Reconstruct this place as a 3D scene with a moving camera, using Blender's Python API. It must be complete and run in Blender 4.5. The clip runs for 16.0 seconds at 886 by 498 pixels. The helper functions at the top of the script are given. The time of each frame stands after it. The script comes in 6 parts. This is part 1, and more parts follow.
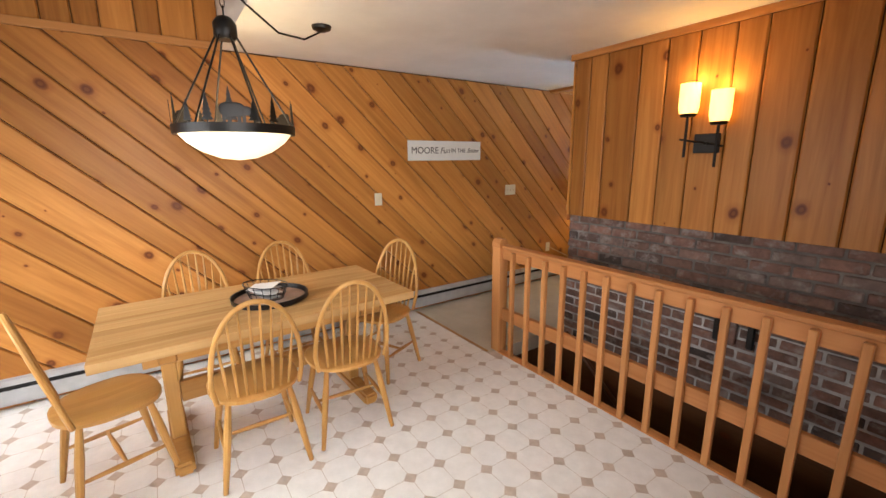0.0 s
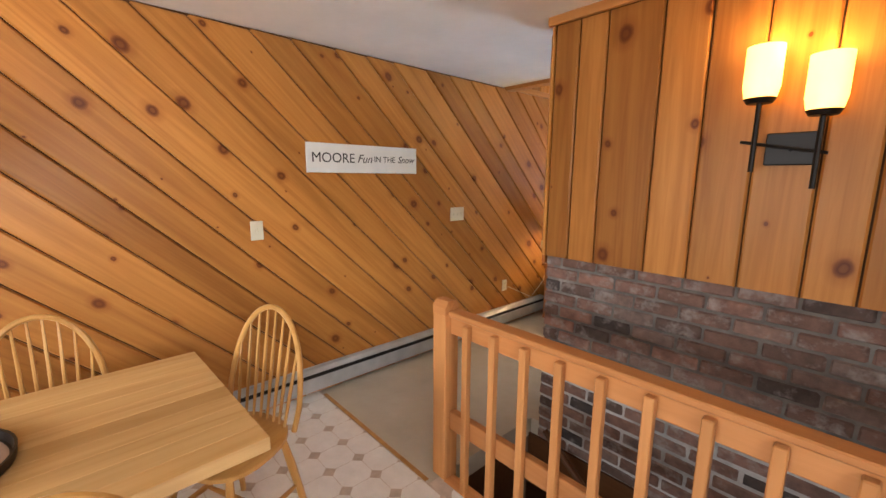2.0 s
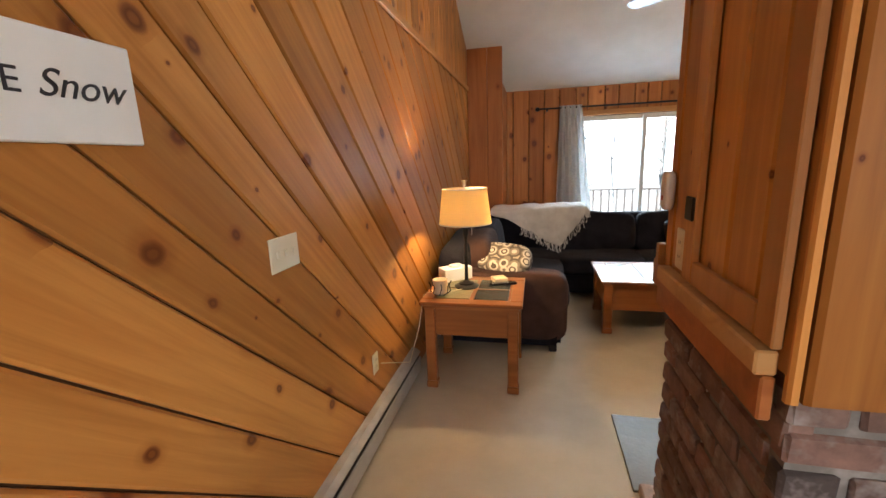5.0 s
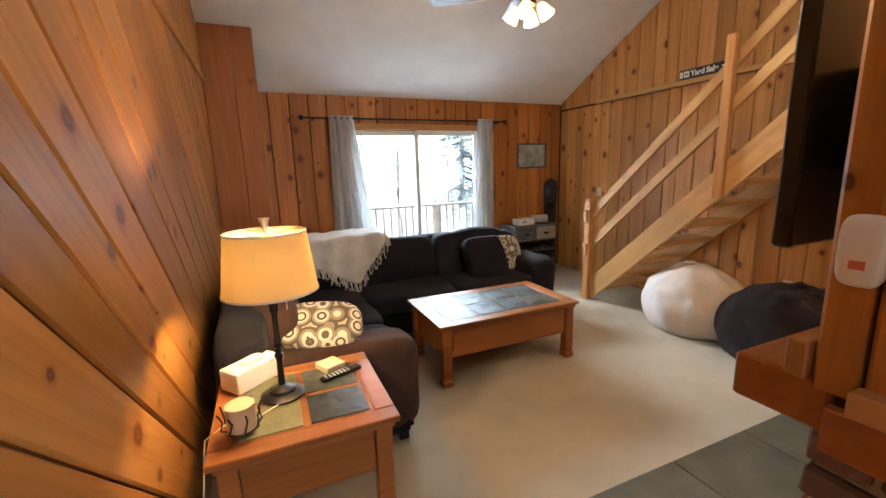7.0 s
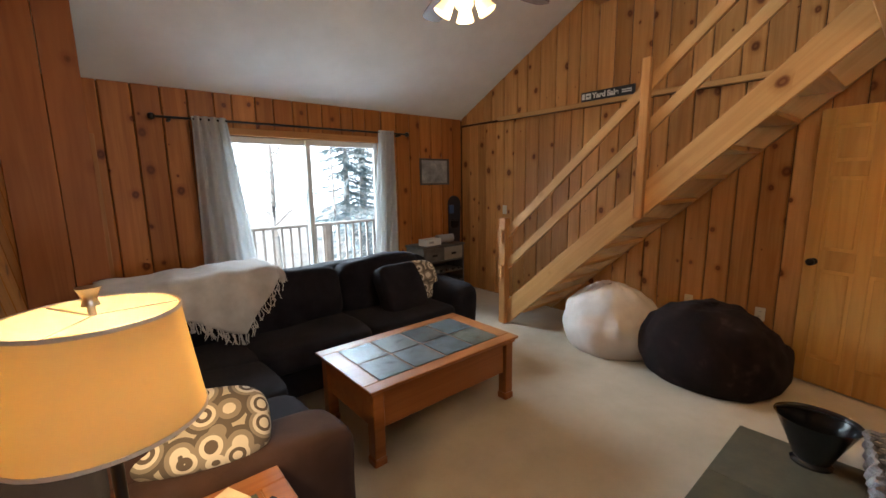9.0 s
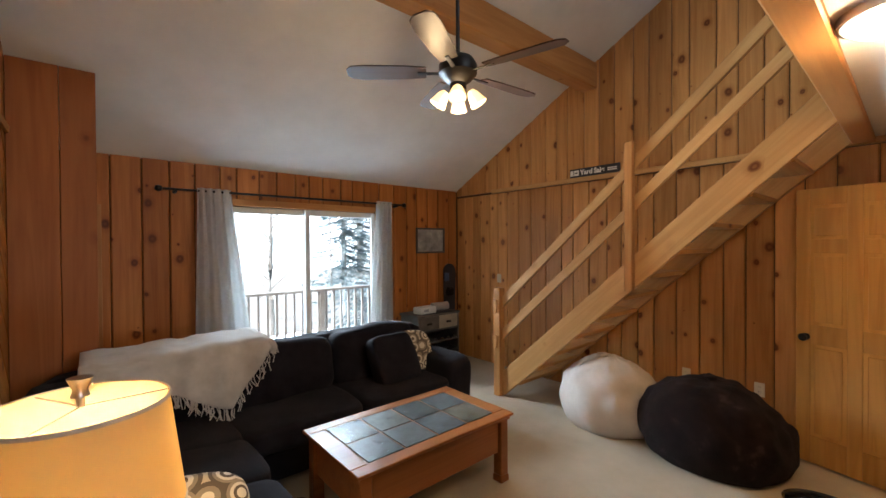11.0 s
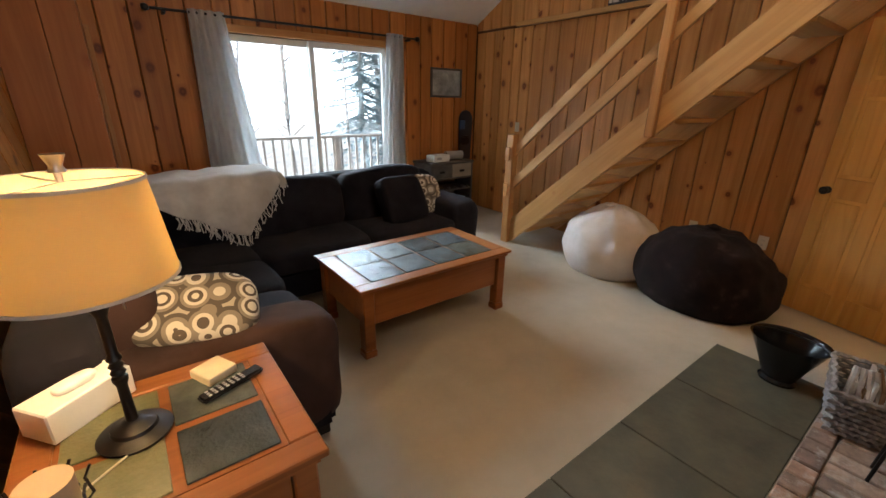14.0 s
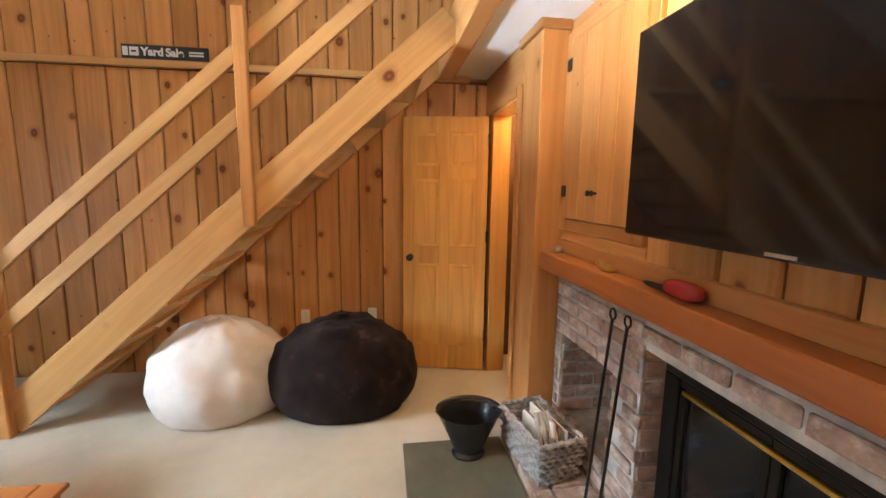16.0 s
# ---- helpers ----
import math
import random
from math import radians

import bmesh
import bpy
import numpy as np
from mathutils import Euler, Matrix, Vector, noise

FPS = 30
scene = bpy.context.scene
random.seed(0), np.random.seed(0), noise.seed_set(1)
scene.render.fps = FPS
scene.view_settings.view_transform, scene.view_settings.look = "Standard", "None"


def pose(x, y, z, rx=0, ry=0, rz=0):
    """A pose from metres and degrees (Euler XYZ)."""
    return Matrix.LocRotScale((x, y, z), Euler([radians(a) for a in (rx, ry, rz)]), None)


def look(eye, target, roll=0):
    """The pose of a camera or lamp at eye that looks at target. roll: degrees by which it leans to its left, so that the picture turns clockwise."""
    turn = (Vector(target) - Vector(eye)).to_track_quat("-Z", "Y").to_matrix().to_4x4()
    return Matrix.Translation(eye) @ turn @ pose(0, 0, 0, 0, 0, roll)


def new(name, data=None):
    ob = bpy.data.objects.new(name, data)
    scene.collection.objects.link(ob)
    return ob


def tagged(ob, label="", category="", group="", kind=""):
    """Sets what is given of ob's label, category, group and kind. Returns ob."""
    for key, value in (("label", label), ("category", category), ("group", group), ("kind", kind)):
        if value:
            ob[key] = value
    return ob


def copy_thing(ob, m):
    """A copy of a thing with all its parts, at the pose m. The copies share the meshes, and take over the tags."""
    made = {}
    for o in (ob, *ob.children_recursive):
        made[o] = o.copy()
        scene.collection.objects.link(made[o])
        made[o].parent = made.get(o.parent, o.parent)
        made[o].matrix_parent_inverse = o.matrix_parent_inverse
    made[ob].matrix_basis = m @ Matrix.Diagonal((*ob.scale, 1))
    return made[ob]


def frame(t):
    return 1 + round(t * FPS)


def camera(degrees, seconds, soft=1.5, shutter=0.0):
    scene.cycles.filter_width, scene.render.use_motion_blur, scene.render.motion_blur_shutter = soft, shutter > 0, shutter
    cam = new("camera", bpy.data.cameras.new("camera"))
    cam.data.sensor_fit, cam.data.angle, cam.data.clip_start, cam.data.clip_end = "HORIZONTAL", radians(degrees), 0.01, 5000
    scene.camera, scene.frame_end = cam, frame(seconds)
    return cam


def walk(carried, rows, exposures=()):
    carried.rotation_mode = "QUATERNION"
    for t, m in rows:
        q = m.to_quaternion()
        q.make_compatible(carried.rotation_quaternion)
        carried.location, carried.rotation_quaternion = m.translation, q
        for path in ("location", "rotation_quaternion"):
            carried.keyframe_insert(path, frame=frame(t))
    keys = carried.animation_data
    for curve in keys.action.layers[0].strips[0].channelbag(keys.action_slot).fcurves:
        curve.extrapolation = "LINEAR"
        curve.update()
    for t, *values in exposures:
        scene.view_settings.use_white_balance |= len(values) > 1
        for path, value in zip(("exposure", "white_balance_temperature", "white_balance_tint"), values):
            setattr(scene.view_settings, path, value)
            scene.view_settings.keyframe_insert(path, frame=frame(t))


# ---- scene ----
cam = camera(94.6, 16.0)
PATH = [
    (0, (3.593, 0.802, 1.556), (1.978, 1.905, 1.133), -0.6),
    (0.5, (3.441, 1.066, 1.537), (1.862, 2.233, 1.155), 0.2),
    (1, (3.247, 1.297, 1.542), (1.702, 2.51, 1.165), 1.3),
    (1.5, (2.922, 1.483, 1.534), (1.412, 2.748, 1.184), 1.0),
    (2, (2.624, 1.674, 1.531), (1.168, 3.001, 1.186), 0.4),
    (2.5, (2.331, 1.903, 1.538), (0.913, 3.267, 1.18), 0.5),
    (3, (2.015, 2.079, 1.501), (0.685, 3.523, 1.122), 0.1),
    (3.5, (1.659, 2.284, 1.519), (0.486, 3.857, 1.131), -2.3),
    (3.7, (1.535, 2.374, 1.503), (0.415, 3.985, 1.116), -2.3),
    (4.7, (0.975, 2.86, 1.5), (0.37, 4.74, 1.10), -2.0),
    (5.8, (0.618, 3.408, 1.494), (0.501, 5.355, 1.051), -1.7),
    (6, (0.566, 3.542, 1.502), (0.522, 5.492, 1.059), -1.4),
    (6.5, (0.454, 3.822, 1.493), (0.846, 5.743, 1.098), -2.5),
    (7, (0.393, 4.037, 1.534), (1.169, 5.841, 1.154), -1.7),
    (7.5, (0.408, 4.245, 1.536), (1.309, 6.002, 1.218), -1.4),
    (8, (0.411, 4.407, 1.551), (1.413, 6.11, 1.241), -0.5),
    (8.5, (0.414, 4.569, 1.535), (1.551, 6.172, 1.165), -0.1),
    (9, (0.412, 4.691, 1.572), (1.685, 6.198, 1.244), -0.9),
    (9.5, (0.406, 4.73, 1.587), (1.744, 6.206, 1.399), -0.7),
    (9.7, (0.405, 4.722, 1.602), (1.756, 6.194, 1.517), -0.9),
    (11.8, (0.4, 4.618, 1.641), (1.678, 6.156, 1.623), -0.4),
    (12, (0.4, 4.609, 1.613), (1.646, 6.17, 1.504), -0.2),
    (12.5, (0.441, 4.541, 1.59), (1.596, 6.137, 1.243), 0.4),
    (13, (0.462, 4.477, 1.544), (1.554, 6.067, 1.015), 0.8),
    (13.5, (0.48, 4.457, 1.516), (1.535, 6.019, 0.846), 1.2),
    (14, (0.504, 4.567, 1.495), (1.653, 6.053, 0.808), 1.1),
    (14.5, (0.601, 4.834, 1.486), (2.001, 6.131, 0.888), -0.1),
    (15, (0.742, 5.045, 1.45), (2.526, 5.821, 0.987), -0.3),
    (15.5, (0.964, 5.233, 1.447), (2.928, 5.376, 1.098), 0.3),
    (16, (1.17, 5.4, 1.479), (3.129, 5.113, 1.192), 0.7),
]
walk(cam, [(t, look(*p)) for t, *p in PATH], [(0, 0.0), (1.5, 0.1), (3.5, 0.45), (5.8, 0.2), (7.2, 0.35), (8.5, -0.2), (9.7, -0.25), (12, -0.15), (14, -0.35), (14.6, -0.1), (15.2, 0.5), (16, 0.72)])

# ---- world and large lights ----
world = bpy.data.worlds.new("sky")
scene.world = world
world.use_nodes = True
wn = world.node_tree
sky = wn.nodes.new("ShaderNodeTexSky")
sky.sky_type, sky.sun_disc = "NISHITA", False
sky.sun_elevation, sky.sun_rotation = radians(34.6), radians(245.6)
wn.links.new(sky.outputs[0], wn.nodes["Background"].inputs[0])
wn.nodes["Background"].inputs[1].default_value = 0.12
sun = new("sun", bpy.data.lights.new("sun", "SUN"))
sun.data.energy, sun.data.angle, sun.data.color = 5.0, radians(3), (1, 0.95, 0.88)
sun.matrix_world = look((-30, 0, 25), (3, 15, 0))


def area_light(name, m, w, h, watts, color=(0.80, 0.90, 1.0), spread=180):
    ob = new(name, bpy.data.lights.new(name, "AREA"))
    ob.data.shape, ob.data.size, ob.data.size_y, ob.data.energy, ob.data.color = "RECTANGLE", w, h, watts, color
    ob.data.spread = radians(spread)
    ob.matrix_world = m
    return ob


def bulb(name, xyz, watts, color=(1, 0.72, 0.4), r=0.04):
    ob = new(name, bpy.data.lights.new(name, "POINT"))
    ob.data.energy, ob.data.color, ob.data.shadow_soft_size = watts, color, r
    ob.location = xyz
    return ob


area_light("daylight_slider", look((2.3, 13.0, 3.55), (2.3, 6.0, 0.9)), 5.0, 1.6, 1350, (0.66, 0.84, 1.0))
# added fill lamp low outside, brightens the ceiling through the sliding door
area_light("ceiling_fill", look((2.3, 18.0, -2.0), (2.3, 8.0, 1.8)), 9.0, 1.5, 13000, (0.62, 0.82, 1.0))
# daylight from an assumed kitchen window, out of view
area_light("daylight_kitchen", look((1.6, -1.66, 1.5), (0.9, 1.0, 0.0)), 2.2, 1.2, 60, (0.94, 0.95, 0.97), spread=95)
# added fill lamp before the closed east wall, no window there
area_light("kitchen_side_fill", look((4.56, 1.0, 1.5), (0.0, 1.3, 0.5)), 2.2, 1.2, 60, (0.96, 0.95, 0.94), spread=110)
# added fill lamp in the unseen loft, for the upper stair wall
area_light("loft_fill", look((2.6, 3.4, 4.6), (2.6, 6.5, 2.0)), 1.6, 0.8, 25)


# ---- materials ----
def mat(name):
    m = bpy.data.materials.new(name)
    m.use_nodes = True
    return m, m.node_tree.nodes, m.node_tree.links, m.node_tree.nodes["Principled BSDF"]


def ramp(nodes, stops):
    r = nodes.new("ShaderNodeValToRGB")
    while len(r.color_ramp.elements) < len(stops):
        r.color_ramp.elements.new(0.5)
    for e, (p, c) in zip(r.color_ramp.elements, stops):
        e.position, e.color = p, (*c, 1)
    return r


def coords(nodes, links, scale, shift=True):
    tc, mp = nodes.new("ShaderNodeTexCoord"), nodes.new("ShaderNodeMapping")
    mp.inputs["Scale"].default_value = scale
    links.new(tc.outputs["Object"], mp.inputs[0])
    if shift:
        oi, mul = nodes.new("ShaderNodeObjectInfo"), nodes.new("ShaderNodeVectorMath")
        mul.operation = "MULTIPLY"
        mul.inputs[1].default_value = (37.0, 53.0, 71.0)
        links.new(oi.outputs["Random"], mul.inputs[0])
        links.new(mul.outputs[0], mp.inputs["Location"])
    return mp


def noise_tex(nodes, links, vec, scale, detail=3.0, rough=0.5, distort=0.0):
    n = nodes.new("ShaderNodeTexNoise")
    n.inputs["Scale"].default_value, n.inputs["Detail"].default_value = scale, detail
    n.inputs["Roughness"].default_value, n.inputs["Distortion"].default_value = rough, distort
    if vec is not None:
        links.new(vec, n.inputs["Vector"])
    return n


def mixc(nodes, links, fac, a, b, blend="MIX"):
    m = nodes.new("ShaderNodeMix")
    m.data_type, m.blend_type = "RGBA", blend
    for sock, v in ((m.inputs[0], fac), (m.inputs[6], a), (m.inputs[7], b)):
        if hasattr(v, "is_linked"):
            links.new(v, sock)
        elif isinstance(v, (int, float)):
            sock.default_value = v
        else:
            sock.default_value = (*v, 1)
    return m.outputs[2]


def bump(nodes, links, bsdf, height, strength, dist=0.01):
    b = nodes.new("ShaderNodeBump")
    b.inputs["Strength"].default_value, b.inputs["Distance"].default_value = strength, dist
    links.new(height, b.inputs["Height"])
    links.new(b.outputs[0], bsdf.inputs["Normal"])


def wood(name, light, dark, knot=(0.12, 0.030, 0.008), axis=0, knots=True, rough=0.42, tone=0.35, coat=0.0):
    m, n, l, b = mat(name)
    s = [14.0, 14.0, 14.0]
    s[axis] = 0.7
    grain = noise_tex(n, l, coords(n, l, s).outputs[0], 2.0, 5.0, 0.6, 0.8)
    s2 = [2.5, 2.5, 2.5]
    s2[axis] = 0.35
    broad = noise_tex(n, l, coords(n, l, s2).outputs[0], 1.6, 3.0, 0.5, 0.4)
    r1 = ramp(n, [(0.30, dark), (0.72, light)])
    l.new(grain.outputs[0], r1.inputs[0])
    r2 = ramp(n, [(0.3, tuple(c * 0.68 for c in light)), (0.7, tuple(min(1, c * 1.12) for c in light))])
    l.new(broad.outputs[0], r2.inputs[0])
    col = mixc(n, l, 0.5, r1.outputs[0], r2.outputs[0])
    oi = n.new("ShaderNodeObjectInfo")
    rt = ramp(n, [(0.0, (1 - tone, 1 - tone * 1.12, 1 - tone * 1.25)), (1.0, (1, 1, 1))])
    l.new(oi.outputs["Random"], rt.inputs[0])
    col = mixc(n, l, 1.0, col, rt.outputs[0], "MULTIPLY")
    s3 = [5.0, 5.0, 5.0]
    s3[axis] = 0.28
    figure = noise_tex(n, l, coords(n, l, s3).outputs[0], 1.3, 2.0, 0.5, 1.6)
    rf = ramp(n, [(0.0, (1.06, 1.06, 1.06)), (0.46, (1.0, 1.0, 1.0)), (0.57, (0.78, 0.70, 0.62)), (0.68, (1.0, 0.98, 0.96))])
    l.new(figure.outputs[0], rf.inputs[0])
    col = mixc(n, l, 0.55, col, rf.outputs[0], "MULTIPLY")
    if knots:
        ks = [3.6, 3.6, 3.6]
        ks[axis] = 2.9
        kc = coords(n, l, ks)
        wob = noise_tex(n, l, kc.outputs[0], 5.0, 2.0)
        add = n.new("ShaderNodeMixRGB")
        add.blend_type, add.inputs[0].default_value = "ADD", 0.05
        l.new(kc.outputs[0], add.inputs[1])
        l.new(wob.outputs[1], add.inputs[2])
        v = n.new("ShaderNodeTexVoronoi")
        v.voronoi_dimensions = "2D" if name in ("pine_boards", "pine_boards_lit", "pine_boards_warm") else "3D"
        v.inputs["Scale"].default_value = 1.0
        l.new(add.outputs[0], v.inputs["Vector"])
        sep = n.new("ShaderNodeSeparateColor")
        l.new(v.outputs["Color"], sep.inputs[0])
        size = n.new("ShaderNodeMapRange")
        for i, val in ((1, 0.25), (2, 1.0), (3, 0.02), (4, 0.14)):
            size.inputs[i].default_value = val
        l.new(sep.outputs[0], size.inputs[0])
        div = n.new("ShaderNodeMath")
        div.operation = "DIVIDE"
        l.new(v.outputs["Distance"], div.inputs[0])
        l.new(size.outputs[0], div.inputs[1])
        rk = ramp(n, [(0.25, (0.7, 0.7, 0.7)), (0.45, (1, 1, 1)), (0.68, (0.75, 0.75, 0.75)), (1.0, (0, 0, 0))])
        l.new(div.outputs[0], rk.inputs[0])
        rh = ramp(n, [(0.1, (0.62, 0.46, 0.36)), (0.42, (1, 1, 1))])
        dv = n.new("ShaderNodeMath")
        dv.operation = "MULTIPLY"
        dv.inputs[1].default_value = 0.22
        l.new(div.outputs[0], dv.inputs[0])
        l.new(dv.outputs[0], rh.inputs[0])
        col = mixc(n, l, 0.75, col, rh.outputs[0], "MULTIPLY")
        col = mixc(n, l, rk.outputs[0], col, knot)
    l.new(col, b.inputs["Base Color"])
    b.inputs["Roughness"].default_value = rough
    b.inputs["Coat Weight"].default_value = coat
    b.inputs["Specular IOR Level"].default_value = 0.22
    b.inputs["Coat Roughness"].default_value = 0.25
    bump(n, l, b, grain.outputs[0], 0.12, 0.004)
    return m


def plain(name, color, rough=0.5, metal=0.0, vary=0.12, scale=9.0, bumps=0.05, sheen=0.0, spec=0.5):
    m, n, l, b = mat(name)
    c = coords(n, l, (1, 1, 1))
    n1, n2 = noise_tex(n, l, c.outputs[0], scale, 4.0), noise_tex(n, l, c.outputs[0], scale * 14, 2.0)
    r = ramp(n, [(0.3, tuple(x * (1 - vary) for x in color)), (0.7, tuple(min(1, x * (1 + vary)) for x in color))])
    l.new(n1.outputs[0], r.inputs[0])
    l.new(r.outputs[0], b.inputs["Base Color"])
    b.inputs["Roughness"].default_value, b.inputs["Metallic"].default_value = rough, metal
    b.inputs["Sheen Weight"].default_value = sheen
    b.inputs["Specular IOR Level"].default_value = spec
    bump(n, l, b, n2.outputs[0], bumps, 0.004)
    return m


def glow(name, color, strength, base=(0.9, 0.85, 0.75)):
    m, n, l, b = mat(name)
    b.inputs["Base Color"].default_value = (*base, 1)
    b.inputs["Emission Color"].default_value = (*color, 1)
    b.inputs["Emission Strength"].default_value = strength
    b.inputs["Roughness"].default_value = 0.4
    return m


def shade_mat():
    """Thin linen that lets the bulb inside shine through."""
    m, n, l, b = mat("lit_linen_shade")
    t, mx = n.new("ShaderNodeBsdfTranslucent"), n.new("ShaderNodeMixShader")
    t.inputs[0].default_value = (0.97, 0.80, 0.46, 1)
    b.inputs["Base Color"].default_value = (0.62, 0.50, 0.32, 1)
    b.inputs["Roughness"].default_value = 0.9
    mx.inputs[0].default_value = 0.62
    l.new(b.outputs[0], mx.inputs[1])
    l.new(t.outputs[0], mx.inputs[2])
    l.new(mx.outputs[0], n["Material Output"].inputs[0])
    return m


def spotted(name, stops, scale, rough=0.8, bumps=0.3, detail=5.0, sheen=0.0, dist=0.006, fine=8.0):
    m, n, l, b = mat(name)
    c = coords(n, l, (1, 1, 1))
    n1 = noise_tex(n, l, c.outputs[0], scale, detail, 0.62)
    n2 = noise_tex(n, l, c.outputs[0], scale * fine, 3.0, 0.6)
    r = ramp(n, stops)
    l.new(n1.outputs[0], r.inputs[0])
    l.new(r.outputs[0], b.inputs["Base Color"])
    b.inputs["Roughness"].default_value, b.inputs["Sheen Weight"].default_value = rough, sheen
    b.inputs["Specular IOR Level"].default_value = 0.08 if rough >= 0.8 else 0.5
    bump(n, l, b, n2.outputs[0], bumps, dist)
    return m


PINE = wood("pine_boards", (0.65, 0.295, 0.075), (0.35, 0.125, 0.026), tone=0.42, rough=0.38)
# lighter copy of PINE: light on the stair and television walls, put into colour
PINE_LIT = wood("pine_boards_lit", (0.74, 0.375, 0.130), (0.47, 0.19, 0.052), tone=0.36, rough=0.38)
PINE_WARM = wood("pine_boards_warm", (0.60, 0.235, 0.062), (0.36, 0.115, 0.026), tone=0.36, rough=0.38)
PINE_RED = wood("pine_boards_redder", (0.50, 0.185, 0.055), (0.36, 0.115, 0.03), tone=0.25, axis=2)
PINE_Z = wood("pine_upright", (0.60, 0.29, 0.10), (0.45, 0.19, 0.055), axis=2)
PINE_X = wood("pine_lengthwise", (0.60, 0.29, 0.10), (0.45, 0.19, 0.055), axis=0)
PINE_Y = wood("pine_crosswise", (0.60, 0.29, 0.10), (0.45, 0.19, 0.055), axis=1)
STAIR = wood("stair_pine", (0.66, 0.38, 0.15), (0.54, 0.27, 0.09), axis=0, tone=0.2)
LEDGE = wood("ledge_pine", (0.66, 0.38, 0.15), (0.54, 0.27, 0.09), axis=1, tone=0.2)
RAIL = wood("fir_rail", (0.60, 0.27, 0.10), (0.46, 0.18, 0.055), axis=0, tone=0.2, knots=False)
RAIL_Z = wood("fir_baluster", (0.62, 0.29, 0.11), (0.48, 0.20, 0.06), axis=2, tone=0.2, knots=False)
MANTEL = wood("stained_mantel", (0.42, 0.15, 0.045), (0.30, 0.09, 0.025), axis=0, tone=0.1, knots=False, rough=0.35)
DOORWOOD = wood("varnished_door", (0.74, 0.42, 0.125), (0.64, 0.33, 0.085), axis=2, tone=0.12, knots=False, rough=0.35)
OAK = wood("honey_oak", (0.56, 0.30, 0.095), (0.42, 0.20, 0.055), axis=1, knots=False, tone=0.15, rough=0.32)
TABLETOP = wood("pale_oak_top", (0.66, 0.42, 0.19), (0.50, 0.28, 0.10), axis=1, knots=False, tone=0.28, rough=0.24)
OAK_Z = wood("honey_oak_turned", (0.56, 0.31, 0.10), (0.44, 0.21, 0.06), axis=2, knots=False, tone=0.15, rough=0.3)
MISSION = wood("brown_oak", (0.33, 0.125, 0.04), (0.22, 0.075, 0.022), axis=0, knots=False, tone=0.15, rough=0.3)
BACKING = plain("dark_gap", (0.085, 0.034, 0.012), 0.9)
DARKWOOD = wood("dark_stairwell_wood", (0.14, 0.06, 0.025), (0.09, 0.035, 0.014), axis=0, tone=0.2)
WHITE = spotted("ceiling_paint", [(0.3, (0.74, 0.74, 0.73)), (0.7, (0.82, 0.82, 0.81))], 3.0, 0.9, 0.12, fine=40)
CARPET = spotted("beige_carpet", [(0.25, (0.42, 0.36, 0.275)), (0.75, (0.55, 0.485, 0.385))], 2.2, 1.0, 0.8, sheen=0.05, fine=120)
VINYL = spotted("vinyl_octagon", [(0.3, (0.72, 0.69, 0.65)), (0.7, (0.82, 0.79, 0.75))], 14.0, 0.3, 0.05)
VINYL_DOT = plain("vinyl_dot", (0.52, 0.42, 0.34), 0.35, vary=0.15, scale=20)


def brick_mat(name, stops, pale):
    m, n, l, b = mat(name)
    c = coords(n, l, (1, 1, 1))
    oi = n.new("ShaderNodeObjectInfo")
    r = ramp(n, stops)
    l.new(oi.outputs["Random"], r.inputs[0])
    n1 = noise_tex(n, l, c.outputs[0], 16.0, 5.0, 0.65)
    r1 = ramp(n, [(0.35, (0.62, 0.62, 0.62)), (0.7, (1.15, 1.1, 1.08))])
    l.new(n1.outputs[0], r1.inputs[0])
    col = mixc(n, l, 1.0, r.outputs[0], r1.outputs[0], "MULTIPLY")
    n2 = noise_tex(n, l, c.outputs[0], 9.0, 4.0, 0.7)
    r2 = ramp(n, [(0.52, (0, 0, 0)), (0.70, (0.8, 0.8, 0.8))])
    l.new(n2.outputs[0], r2.inputs[0])
    col = mixc(n, l, r2.outputs[0], col, pale)
    l.new(col, b.inputs["Base Color"])
    b.inputs["Roughness"].default_value = 0.9
    bump(n, l, b, n1.outputs[0], 0.6, 0.006)
    return m


BRICK = brick_mat("old_brick", [(0.0, (0.05, 0.045, 0.045)), (0.12, (0.15, 0.09, 0.07)), (0.5, (0.22, 0.125, 0.098)), (0.8, (0.19, 0.14, 0.12)), (1.0, (0.28, 0.14, 0.10))], (0.30, 0.27, 0.255))
BRICK_PALE = brick_mat("hearth_brick", [(0.0, (0.30, 0.21, 0.17)), (0.4, (0.42, 0.32, 0.26)), (0.8, (0.48, 0.38, 0.32)), (1.0, (0.45, 0.28, 0.20))], (0.62, 0.58, 0.54))
MORTAR = spotted("mortar", [(0.3, (0.085, 0.075, 0.07)), (0.62, (0.19, 0.175, 0.16)), (0.78, (0.40, 0.38, 0.36))], 5.0, 0.95, 0.5)
MORTAR_BRIGHT = spotted("limed_mortar", [(0.3, (0.22, 0.21, 0.20)), (0.7, (0.58, 0.57, 0.56))], 5.0, 0.95, 0.5)
SLATE = spotted("green_slate", [(0.3, (0.05, 0.052, 0.038)), (0.5, (0.085, 0.08, 0.055)), (0.7, (0.13, 0.11, 0.07))], 3.0, 0.6, 0.3)


